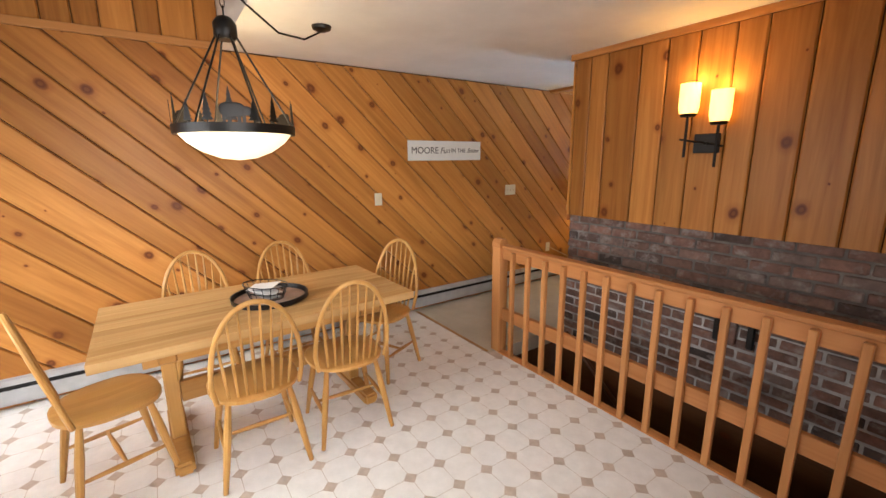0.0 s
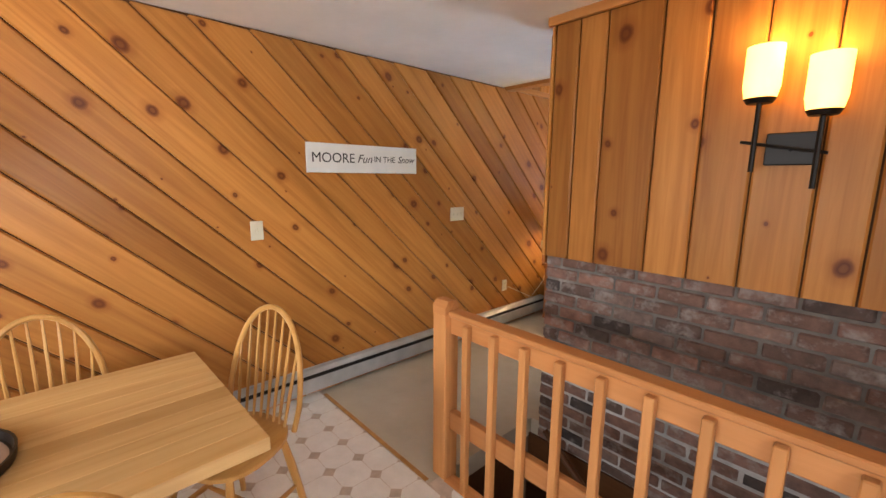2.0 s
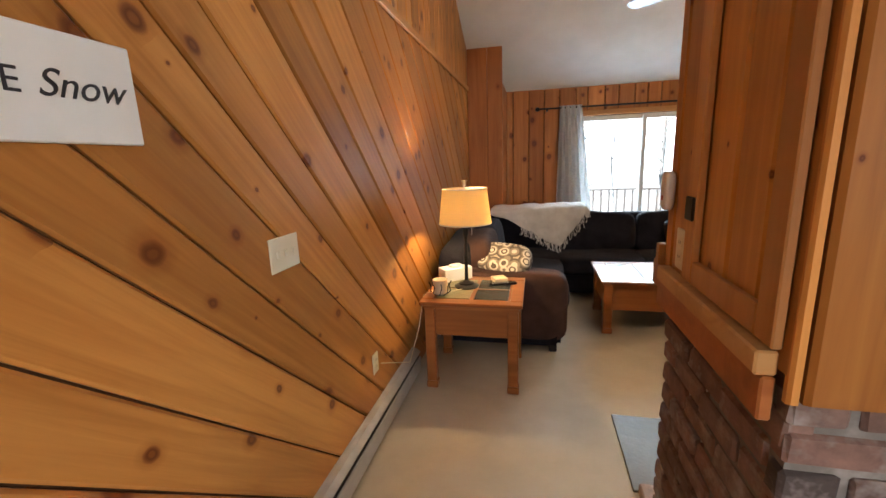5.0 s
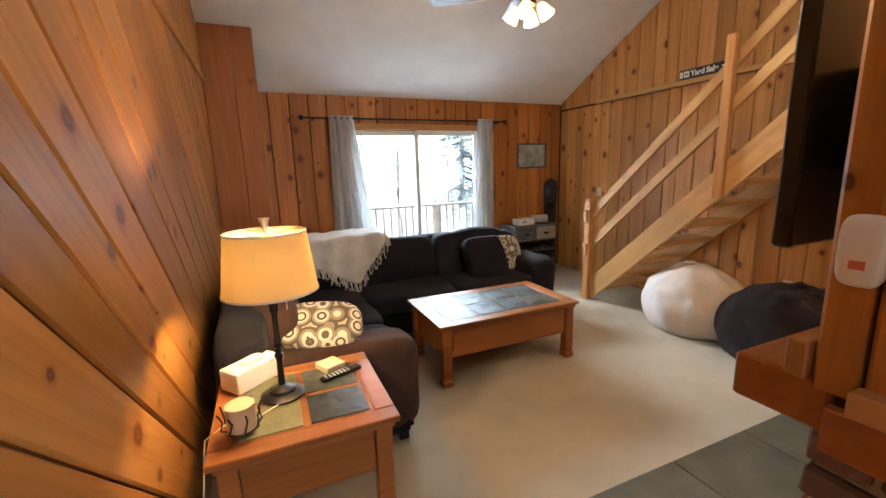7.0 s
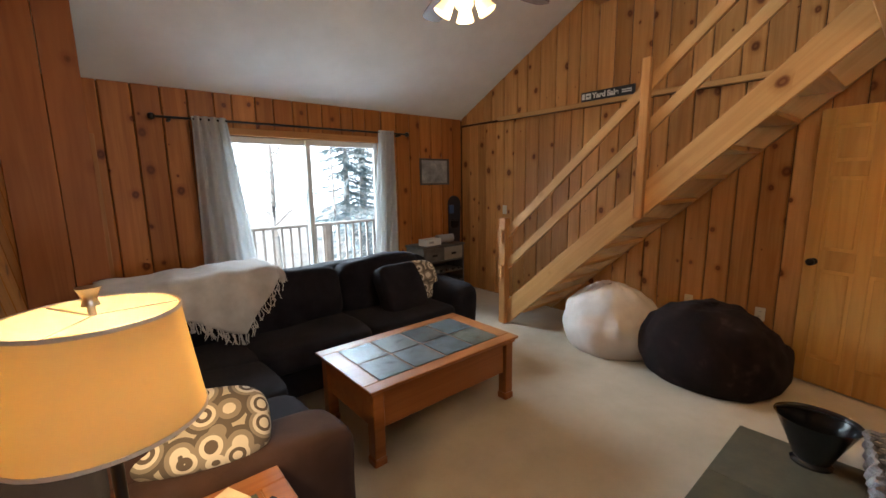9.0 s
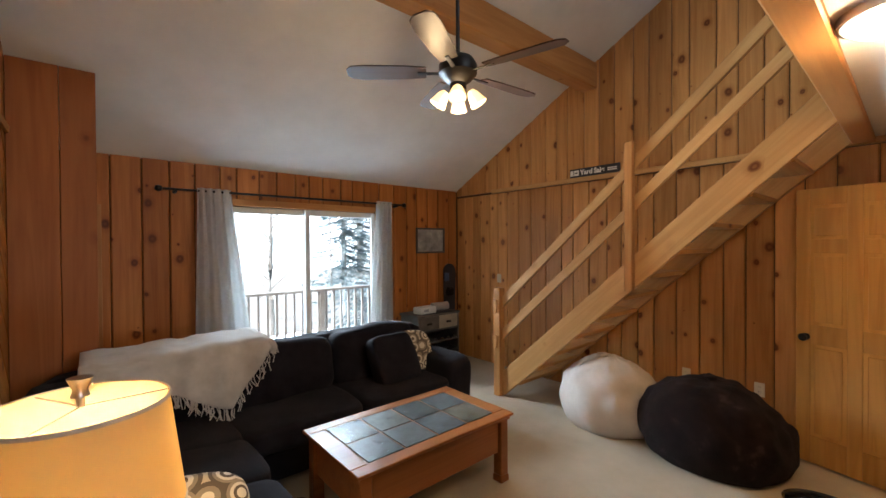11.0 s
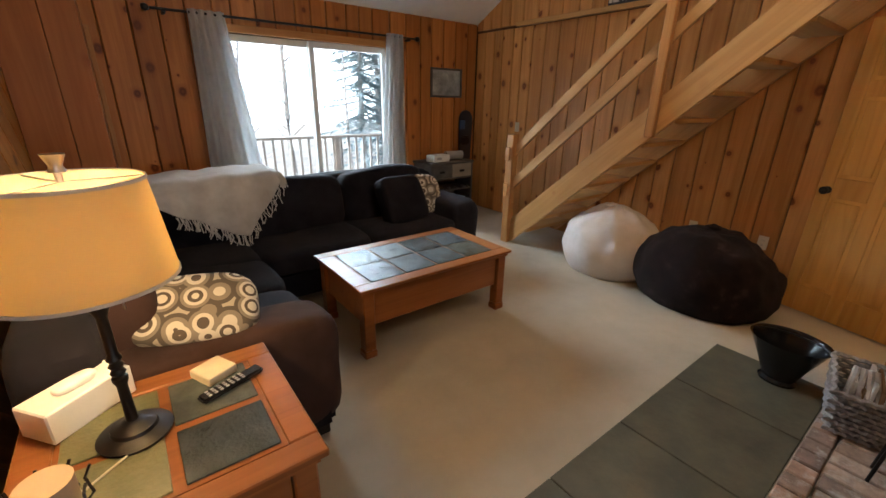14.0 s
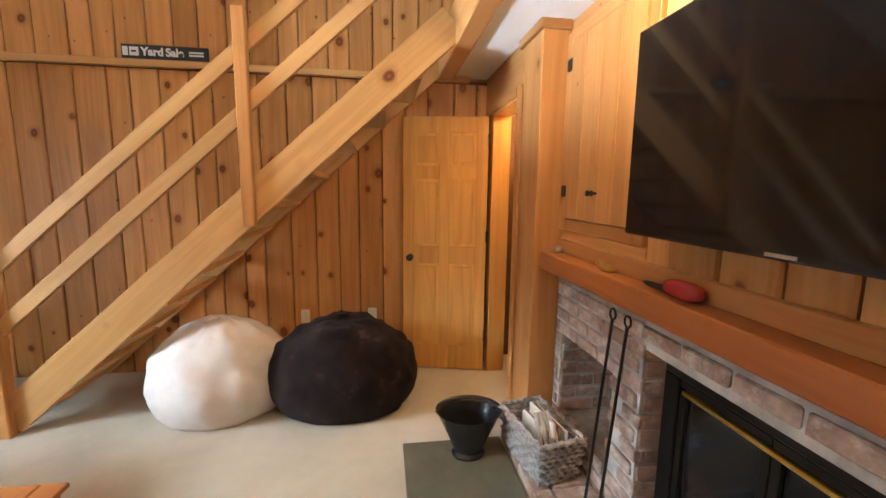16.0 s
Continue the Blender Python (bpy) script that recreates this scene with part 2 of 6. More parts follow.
def slate_mat():
    """Cleft slate whose tone differs from tile to tile."""
    m = spotted("slate_inlay", [(0.3, (0.42, 0.42, 0.42)), (0.7, (1.0, 1.0, 1.0))], 9.0, 0.22, 0.45)
    n, l = m.node_tree.nodes, m.node_tree.links
    b = n["Principled BSDF"]
    base = b.inputs["Base Color"].links[0].from_socket
    r = ramp(n, [(0.0, (0.03, 0.034, 0.036)), (0.35, (0.10, 0.115, 0.11)), (0.65, (0.16, 0.16, 0.125)), (1.0, (0.10, 0.13, 0.15))])
    l.new(n.new("ShaderNodeObjectInfo").outputs["Random"], r.inputs[0])
    l.new(mixc(n, l, 1.0, base, r.outputs[0], "MULTIPLY"), b.inputs["Base Color"])
    return m


SLATE_TILE = slate_mat()
SLATE_WARM = spotted("slate_inlay_olive", [(0.3, (0.12, 0.12, 0.06)), (0.7, (0.20, 0.185, 0.10))], 9.0, 0.3, 0.35)
BLACK = plain("black_metal", (0.018, 0.016, 0.015), 0.42, 0.6)
BLACKGLOSS = plain("black_enamel", (0.012, 0.012, 0.013), 0.2, 0.0)
SCREEN = plain("tv_screen", (0.006, 0.006, 0.007), 0.07, 0.0, bumps=0.0)
GREYMETAL = plain("heater_enamel", (0.40, 0.40, 0.40), 0.35, 0.2)
IVORY = plain("ivory_plastic", (0.66, 0.60, 0.46), 0.4, vary=0.04)
PAPER = plain("white_card", (0.75, 0.74, 0.71), 0.7, vary=0.05)
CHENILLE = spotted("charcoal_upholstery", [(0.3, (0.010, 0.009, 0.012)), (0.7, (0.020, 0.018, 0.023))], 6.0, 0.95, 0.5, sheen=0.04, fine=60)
# warmer, lighter copy of the sofa fabric: lamp glow on the nearest pieces
CHENILLE_LAMPLIT = spotted("lamplit_upholstery", [(0.3, (0.040, 0.022, 0.018)), (0.7, (0.065, 0.036, 0.030))], 6.0, 0.95, 0.5, sheen=0.04, fine=60)
FLEECE = spotted("cream_throw", [(0.3, (0.50, 0.47, 0.43)), (0.7, (0.66, 0.63, 0.59))], 8.0, 1.0, 0.8, sheen=0.4, fine=30)
BEAN_WHITE = spotted("ivory_plush", [(0.3, (0.60, 0.53, 0.48)), (0.7, (0.74, 0.67, 0.62))], 4.0, 1.0, 0.6, sheen=0.1, fine=40)
BEAN_DARK = spotted("dark_brown_plush", [(0.3, (0.005, 0.003, 0.003)), (0.6, (0.018, 0.010, 0.010)), (0.72, (0.05, 0.032, 0.03))], 7.0, 0.8, 0.8, sheen=0.03, fine=40)
CURTAIN = plain("grey_linen", (0.62, 0.61, 0.59), 0.95, vary=0.06, scale=20, bumps=0.3)
cn, cl_ = CURTAIN.node_tree.nodes, CURTAIN.node_tree.links
c_tr, c_mix = cn.new("ShaderNodeBsdfTranslucent"), cn.new("ShaderNodeMixShader")
c_tr.inputs[0].default_value = (0.70, 0.70, 0.69, 1)
c_mix.inputs[0].default_value = 0.35
cl_.new(cn["Principled BSDF"].outputs[0], c_mix.inputs[1])
cl_.new(c_tr.outputs[0], c_mix.inputs[2])
cl_.new(c_mix.outputs[0], cn["Material Output"].inputs[0])
WICKER = spotted("grey_wicker", [(0.3, (0.24, 0.23, 0.23)), (0.7, (0.48, 0.46, 0.45))], 30.0, 0.8, 0.5)
STONEGREY = plain("weathered_cabinet", (0.085, 0.075, 0.068), 0.7, vary=0.3)
BRASS = plain("brass", (0.55, 0.36, 0.10), 0.3, 1.0)
STEEL = plain("brushed_nickel", (0.55, 0.5, 0.45), 0.3, 1.0)
RED = plain("red_glass", (0.30, 0.02, 0.02), 0.25)
SNOWGREY = spotted("deck_wood_grey", [(0.3, (0.30, 0.28, 0.26)), (0.7, (0.42, 0.40, 0.38))], 8.0, 0.9, 0.3)
FAN_BLADE = wood("dark_blade", (0.07, 0.04, 0.03), (0.045, 0.024, 0.018), axis=0, knots=False, tone=0.1, rough=0.35)
SHADE_LAMP = shade_mat()
SHADE_AMBER = glow("lit_amber_glass", (1.0, 0.50, 0.10), 3.2)
SHADE_BOWL = glow("lit_alabaster_bowl", (1.0, 0.82, 0.5), 1.3)
SHADE_FAN = glow("lit_fan_glass", (1.0, 0.62, 0.25), 2.4)
SHADE_DISC = glow("lit_disc", (1.0, 0.88, 0.68), 3.0)


def glass_mat():
    m, n, l, b = mat("clear_glass")
    b.inputs["Transmission Weight"].default_value = 1.0
    b.inputs["Roughness"].default_value, b.inputs["IOR"].default_value = 0.0, 1.02
    return m


GLASS = glass_mat()
DARKGLASS = plain("smoked_fire_glass", (0.01, 0.01, 0.011), 0.1, bumps=0.0)


# ---- mesh helpers ----
def thing(name, xyz=(0, 0, 0), rz=0, label="", category="", group="", kind=""):
    ob = new(name)
    ob.empty_display_size = 0.1
    ob.matrix_world = pose(*xyz, 0, 0, rz)
    return tagged(ob, label, category, group, kind)


def part(name, bm, material, parent=None, label="", smooth=False):
    me = bpy.data.meshes.new(name)
    bmesh.ops.recalc_face_normals(bm, faces=bm.faces)
    bm.to_mesh(me)
    bm.free()
    me.materials.append(material)
    if smooth:
        for p in me.polygons:
            p.use_smooth = True
        me.set_sharp_from_angle(angle=radians(40))
    ob = new(name, me)
    if parent is not None:
        ob.parent = parent
    if label:
        ob["label"] = label
    return ob


def structure(name, bm, material, label, category):
    return tagged(part(name, bm, material), label, category, "", "structure")


def box(lo, hi, bevel=0.0, bm=None, seg=1):
    bm = bm or bmesh.new()
    c = [(a + b) / 2 for a, b in zip(lo, hi)]
    s = [abs(b - a) for a, b in zip(lo, hi)]
    r = bmesh.ops.create_cube(bm, size=1.0, matrix=Matrix.Translation(c) @ Matrix.Diagonal((*s, 1)))
    if bevel:
        es = list({e for v in r["verts"] for e in v.link_edges})
        bmesh.ops.bevel(bm, geom=es, offset=min(bevel, min(s) * 0.45), segments=seg, affect="EDGES")
    return bm


def rod_between(p, q, r0, r1=None, seg=10, bm=None):
    bm = bm or bmesh.new()
    p, q = Vector(p), Vector(q)
    d = q - p
    m = Matrix.Translation((p + q) / 2) @ d.to_track_quat("Z", "Y").to_matrix().to_4x4()
    bmesh.ops.create_cone(bm, cap_ends=True, segments=seg, radius1=r0, radius2=r0 if r1 is None else r1, depth=d.length, matrix=m)
    return bm


def lathe(profile, seg=24, bm=None, at=(0, 0, 0), squash=(1, 1)):
    bm = bm or bmesh.new()
    rings = []
    for r, z in profile:
        rings.append([bm.verts.new((at[0] + squash[0] * r * math.cos(2 * math.pi * i / seg), at[1] + squash[1] * r * math.sin(2 * math.pi * i / seg), at[2] + z)) for i in range(seg)])
    for a, b in zip(rings, rings[1:]):
        for i in range(seg):
            bm.faces.new((a[i], a[(i + 1) % seg], b[(i + 1) % seg], b[i]))
    for ring in (rings[0], rings[-1]):
        if (ring[0].co - ring[1].co).length > 1e-5 and profile[0] != profile[-1]:
            bm.faces.new(ring)
    return bm


def tube(points, r, seg=8, bm=None):
    bm = bm or bmesh.new()
    pts = [Vector(p) for p in points]
    rings = []
    for i, p in enumerate(pts):
        d = (pts[min(i + 1, len(pts) - 1)] - pts[max(i - 1, 0)]).normalized()
        q = d.to_track_quat("Z", "Y")
        rr = r[i] if isinstance(r, (list, tuple)) else r
        rings.append([bm.verts.new(p + q @ Vector((rr * math.cos(2 * math.pi * k / seg), rr * math.sin(2 * math.pi * k / seg), 0))) for k in range(seg)])
    for a, b in zip(rings, rings[1:]):
        for k in range(seg):
            bm.faces.new((a[k], a[(k + 1) % seg], b[(k + 1) % seg], b[k]))
    bm.faces.new(rings[0])
    bm.faces.new(rings[-1])
    return bm


def cushion(c, s, e=0.35, wob=0.0, n=10, bm=None, freq=3.0, rot=None):
    """A soft block: a cube pushed to a rounded box, with some unevenness."""
    bm = bm or bmesh.new()
    t = bmesh.new()
    bmesh.ops.create_cube(t, size=2.0)
    bmesh.ops.subdivide_edges(t, edges=t.edges, cuts=n, use_grid_fill=True)
    for v in t.verts:
        p = v.co.copy()
        k = (abs(p.x) ** (2 / e) + abs(p.y) ** (2 / e) + abs(p.z) ** (2 / e)) ** (-e / 2)
        p = p * k
        q = Vector((p.x * s[0] / 2, p.y * s[1] / 2, p.z * s[2] / 2))
        if wob:
            q += p.normalized() * wob * noise.noise(Vector((q.x * freq + c[0] * 7, q.y * freq + c[1] * 5, q.z * freq + c[2] * 3)))
        if rot is not None:
            q = rot @ q
        v.co = Vector(c) + q
    me = bpy.data.meshes.new("tmp")
    t.to_mesh(me)
    t.free()
    bm.from_mesh(me)
    bpy.data.meshes.remove(me)
    return bm


def clip(poly, px, py, nx, ny):
    """Keeps the part of a convex outline on the side of the line that its normal points to."""
    out = []
    for i, a in enumerate(poly):
        b = poly[(i + 1) % len(poly)]
        da, db = (a[0] - px) * nx + (a[1] - py) * ny, (b[0] - px) * nx + (b[1] - py) * ny
        if da >= 0:
            out.append(a)
        if da * db < 0:
            f = da / (da - db)
            out.append((a[0] + f * (b[0] - a[0]), a[1] + f * (b[1] - a[1])))
    return out


def boards(wall, frame_m, region, angle, pitch, material, depth=0.018, gap=0.007, spread=0.25, seed=1, name="board", start=None):
    """Covers a convex region of a wall with boards that run at an angle; frame_m maps u, v and the outward normal to the world."""
    rnd = random.Random(seed)
    a = radians(angle)
    d, nrm = (math.cos(a), math.sin(a)), (-math.sin(a), math.cos(a))
    offs = [p[0] * nrm[0] + p[1] * nrm[1] for p in region]
    o, top = (min(offs) if start is None else start), max(offs)
    while o < top:
        w = pitch * (1 + spread * (rnd.random() * 2 - 1))
        poly = clip(region, nrm[0] * (o + gap / 2), nrm[1] * (o + gap / 2), *nrm)
        if len(poly) > 2:
            e = o + w - gap / 2
            poly = clip(poly, nrm[0] * e, nrm[1] * e, -nrm[0], -nrm[1])
        o += w
        if len(poly) < 3:
            continue
        cu, cv = sum(p[0] for p in poly) / len(poly), sum(p[1] for p in poly) / len(poly)
        loc = [((p[0] - cu) * d[0] + (p[1] - cv) * d[1], (p[0] - cu) * nrm[0] + (p[1] - cv) * nrm[1]) for p in poly]
        if max(q[1] for q in loc) - min(q[1] for q in loc) < 0.012 or max(q[0] for q in loc) - min(q[0] for q in loc) < 0.03:
            continue
        hw, ch = max(abs(q[1]) for q in loc), 0.008
        bm = bmesh.new()
        back = [bm.verts.new((x, y, -depth)) for x, y in loc]
        mid = [bm.verts.new((x, y, -ch)) for x, y in loc]
        f = max(0.2, 1 - ch / max(hw, 0.02))
        hl = max(abs(q[0]) for q in loc)
        fl = 1 - 0.002 / max(hl, 0.02)
        front = [bm.verts.new((x * fl, y * f, 0)) for x, y in loc]
        k = len(loc)
        for r0, r1 in ((back, mid), (mid, front)):
            for i in range(k):
                bm.faces.new((r0[i], r0[(i + 1) % k], r1[(i + 1) % k], r1[i]))
        bm.faces.new(front)
        ob = part(name, bm, material)
        m = frame_m @ Matrix.Translation((cu, cv, 0)) @ Matrix.Rotation(a, 4, "Z")
        ob.parent = wall
        ob.matrix_world = m


def frame_of(origin, u, v):
    u, v = Vector(u), Vector(v)
    n = u.cross(v)
    return Matrix((( u.x, v.x, n.x, origin[0]), (u.y, v.y, n.y, origin[1]), (u.z, v.z, n.z, origin[2]), (0, 0, 0, 1)))


# ---- large structure ----
XE, YN, YS = 4.60, 9.20, -1.6       # east, north and south faces
ZF = 2.375                          # flat ceiling under the loft
SLOPE = 0.5275                      # pitch of the roof
RIDGE = 3.1


def roof_z(y):
    return 2.44 + SLOPE * (YN - y) if y >= RIDGE else 2.44 + SLOPE * (YN - RIDGE) - SLOPE * (RIDGE - y)


ZR = roof_z(RIDGE)
bm = box((-0.02, 2.87, -0.12), (1.22, YN + 0.1, 0.0))
box((1.22, 3.74, -0.12), (XE, YN + 0.1, 0.0), bm=bm)
carpet = structure("floor_carpet", bm, CARPET, "beige wall-to-wall cut-pile carpet, slightly worn", "carpet")
lino = structure("floor_vinyl", box((-0.02, YS, -0.12), (XE, 2.87, -0.002)), VINYL_DOT, "tan and white octagon patterned vinyl kitchen floor", "floor")
structure("floor_well_edge", box((1.22, 2.87, -0.12), (XE, 3.0, -0.002)), VINYL_DOT, "tan floor edge beside the open stairwell", "floor")
structure("trim_threshold", box((0.07, 2.86, 0.0), (1.2, 2.885, 0.006), 0.002), OAK, "thin brown strip between vinyl and carpet", "trim")

# side wall with the diagonal boards
wall_w = structure("wall_west", box((-0.15, YS, -0.1), (-0.018, YN + 0.1, ZR + 0.1)), BACKING, "knotty pine wall of diagonal boards with a vertical-board band above", "wall")
FW = frame_of((0, 0, 0), (0, 1, 0), (0, 0, 1))
boards(wall_w, FW, [(YS, 0.0), (YN, 0.0), (YN, 2.36), (YS, 2.36)], -44, 0.195, PINE, seed=5, spread=0.18)
boards(wall_w, FW, [(4.95, 2.41), (YN, 2.41), (YN, roof_z(YN)), (4.95, roof_z(4.95))], 90, 0.16, PINE, seed=7)
boards(wall_w, FW, [(YS, 2.41), (1.3, 2.41), (1.3, 3.6), (YS, 3.6)], 90, 0.17, PINE, seed=8)
structure("trim_rail_wall", box((0.0, 4.83, 2.36), (0.022, 8.42, 2.41), 0.004), PINE_Y, "pine strip that caps the diagonal boards", "trim")
structure("trim_rail_wall_kitchen", box((0.0, YS, 2.36), (0.022, 1.3, 2.41), 0.004), PINE_Y, "pine strip that caps the diagonal boards", "trim")

# stair wall
wall_e = structure("wall_east", box((XE + 0.018, YS, -2.4), (XE + 0.16, YN + 0.1, ZR + 0.1)), BACKING, "knotty pine wall of upright boards behind the stair", "wall")
FE = frame_of((XE, 0, 0), (0, -1, 0), (0, 0, 1))
boards(wall_e, FE, [(-YN, 0.0), (-4.45, 0.0), (-4.45, 2.33), (-YN, 2.33)], 90, 0.185, PINE_LIT, seed=11, spread=0.2)
boards(wall_e, FE, [(-YN, 2.36), (-RIDGE, 2.36), (-RIDGE, ZR), (-YN, roof_z(YN))], 90, 0.185, PINE_LIT, seed=12, spread=0.2)
boards(wall_e, FE, [(-3.0, 0.0), (1.5, 0.0), (1.5, 2.36), (-3.0, 2.36)], 90, 0.19, PINE, seed=13)
structure("trim_ledge", box((XE - 0.05, 4.7, 2.335), (XE, 8.45, 2.385), 0.004), LEDGE, "narrow pine ledge along the stair wall", "trim")

# window wall
WX0, WX1, WZ1 = 1.45, 3.18, 2.05
bm = box((-0.15, YN + 0.018, -0.1), (WX0, YN + 0.15, 2.6))
box((WX1, YN + 0.018, -0.1), (XE + 0.16, YN + 0.15, 2.6), bm=bm)
box((WX0, YN + 0.018, WZ1), (WX1, YN + 0.15, 2.6), bm=bm)
wall_n = structure("wall_north", bm, BACKING, "knotty pine wall of upright boards round a sliding door", "wall")
FN = frame_of((0, YN, 0), (1, 0, 0), (0, 0, 1))
for k, reg in enumerate(([(0.42, 0), (WX0 - 0.06, 0), (WX0 - 0.06, 2.44), (0.42, 2.44)], [(WX1 + 0.06, 0), (XE, 0), (XE, 2.44), (WX1 + 0.06, 2.44)], [(WX0 - 0.06, WZ1 + 0.07), (WX1 + 0.06, WZ1 + 0.07), (WX1 + 0.06, 2.44), (WX0 - 0.06, 2.44)])):
    boards(wall_n, FN, reg, 90, 0.19, PINE_WARM, seed=20 + k, spread=0.2)
wall_s = structure("wall_south", box((-0.15, YS - 0.15, -0.1), (0.4, YS, ZR)), PINE_Z, "plain pine wall behind the kitchen", "wall")
for nm, lo, hi in (("wall_south_pier", (2.8, YS - 0.15, -0.1), (XE + 0.16, YS, ZR)), ("wall_south_sill", (0.4, YS - 0.15, -0.1), (2.8, YS, 0.9)), ("wall_south_head", (0.4, YS - 0.15, 2.1), (2.8, YS, ZR))):
    structure(nm, box(lo, hi), PINE_Z, "plain pine wall behind the kitchen", "wall")

# chase in the corner
chase = thing("corner_chase", (0, 0, 0), 0, "reddish knotty pine boxed chase in the room corner", "pillar", "", "structure")
zt = roof_z(8.42)
part("front_panel", box((0.003, 8.40, 0), (0.25, 8.42, zt), 0.003), PINE_RED, chase)
part("front_panel", box((0.253, 8.40, 0), (0.44, 8.42, zt), 0.003), PINE_RED, chase)
part("side_panel", box((0.42, 8.423, 0), (0.44, YN - 0.002, roof_z(YN)), 0.003), PINE_RED, chase)
part("corner_strip", box((0.441, YN - 0.03, 0.5), (0.475, YN - 0.004, 2.0), 0.004), PINE_Z, chase)

# ceilings
structure("ceiling_flat", box((-0.02, 1.3, ZF), (XE, 4.95, ZF + 0.2)), WHITE, "flat white painted ceiling under the loft", "ceiling")


def slab(name, y0, y1, label):
    bm = bmesh.new()
    vs = [bm.verts.new((x, y, roof_z(y) + dz)) for dz in (0, 0.12) for x, y in ((-0.1, y0), (XE + 0.1, y0), (XE + 0.1, y1), (-0.1, y1))]
    for f in ((0, 1, 2, 3), (4, 5, 6, 7), (0, 1, 5, 4), (1, 2, 6, 5), (2, 3, 7, 6), (3, 0, 4, 7)):
        bm.faces.new([vs[i] for i in f])
    return structure(name, bm, WHITE, label, "ceiling")


slab("ceiling_slope_living", RIDGE, YN + 0.1, "white painted sloping ceiling over the living room")
slab("ceiling_slope_kitchen", YS - 0.1, RIDGE, "white painted sloping ceiling over the kitchen")
structure("wall_loft", box((-0.02, 1.3, ZF + 0.2), (XE, 1.4, roof_z(1.4))), WHITE, "white painted partition over the dining ceiling", "wall")
beam = structure("beam_loft_edge", box((0.0, 4.84, ZF - 0.03), (XE, 4.96, ZF + 0.26), 0.008), PINE_X, "pine header beam at the loft edge", "beam")
yb = 7.02
structure("beam_purlin", box((0.0, yb - 0.09, roof_z(yb) - 0.26), (XE, yb + 0.09, roof_z(yb) + 0.02), 0.01), PINE_X, "heavy pine beam under the sloping ceiling", "beam")

# baseboard heater along the diagonal wall
heater = thing("baseboard_heater", (0, 0, 0), 0, "grey enamelled hot-water baseboard heater along the wall", "heater")
part("back_plate", box((0.0, YS + 0.1, 0.02), (0.012, 5.6, 0.205)), GREYMETAL, heater)
part("front_cover", box((0.055, YS + 0.1, 0.045), (0.063, 5.6, 0.143), 0.002), GREYMETAL, heater)
bm = bmesh.new()
vs = [bm.verts.new(p) for y in (YS + 0.1, 5.6) for p in ((0.0, y, 0.205), (0.035, y, 0.2), (0.06, y, 0.178), (0.06, y, 0.172), (0.033, y, 0.193), (0.0, y, 0.198))]
for i in range(6):
    bm.faces.new((vs[i], vs[(i + 1) % 6], vs[6 + (i + 1) % 6], vs[6 + i]))
part("top_hood", bm, GREYMETAL, heater)
part("fin_core", box((0.013, YS + 0.1, 0.06), (0.05, 5.6, 0.168)), BLACK, heater, "dark fins inside the heater")

# chimney block
CY0, CY1 = 3.725, 4.40
chim = structure("chimney_core", box((1.29, CY0 + 0.012, -2.3), (3.42, CY1 - 0.35, 1.08)), MORTAR, "red brick chimney breast with grey mortar", "chimney")
well_back = structure("wall_stairwell_back", box((3.42, CY0 + 0.012, -2.3), (XE, CY0 + 0.12, 1.08)), MORTAR, "brick wall beside the stairwell", "wall")
# brighter mortar below rail height: the lit look there is put into its colour
part("limed_mortar", box((1.29, CY0 + 0.007, -0.095), (3.419, CY0 + 0.011, 0.50)), MORTAR_BRIGHT, chim)
part("limed_mortar", box((3.421, CY0 + 0.007, -0.095), (XE, CY0 + 0.011, 0.50)), MORTAR_BRIGHT, well_back)
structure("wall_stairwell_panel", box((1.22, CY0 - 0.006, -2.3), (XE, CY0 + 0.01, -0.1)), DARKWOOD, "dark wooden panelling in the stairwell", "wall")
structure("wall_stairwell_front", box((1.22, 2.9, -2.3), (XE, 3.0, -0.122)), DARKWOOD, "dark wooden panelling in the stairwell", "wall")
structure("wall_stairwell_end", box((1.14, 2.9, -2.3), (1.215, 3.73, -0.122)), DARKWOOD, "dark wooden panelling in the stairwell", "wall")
structure("floor_stairwell", box((1.14, 2.9, -2.4), (XE, 3.74, -2.3)), CARPET, "dim carpeted floor at the foot of the stairwell", "floor")
bm = box((1.285, CY0 - 0.002, 1.082), (3.42, CY1 - 0.02, ZF))
box((3.42, CY0 - 0.002, 1.082), (XE, CY0 + 0.1, ZF), bm=bm)
upper = structure("wall_chimney_panelling", bm, BACKING, "pine panelled wall above the brick chimney breast", "wall")
FS = frame_of((0, CY0 - 0.022, 0), (1, 0, 0), (0, 0, 1))
boards(upper, FS, [(1.262, 1.085), (XE, 1.085), (XE, ZF - 0.045), (1.262, ZF - 0.045)], 90, 0.20, PINE, seed=31, spread=0.3)
structure("trim_crown", box((1.25, CY0 - 0.05, ZF - 0.045), (XE, CY0 - 0.022, ZF), 0.004), PINE_X, "pine strip under the ceiling", "trim")
FC = frame_of((1.262, 0, 0), (0, -1, 0), (0, 0, 1))
boards(upper, FC, [(-CY1, 1.13), (-CY0 + 0.02, 1.13), (-CY0 + 0.02, ZF), (-CY1, ZF)], 90, 0.17, PINE, seed=32, spread=0.3)

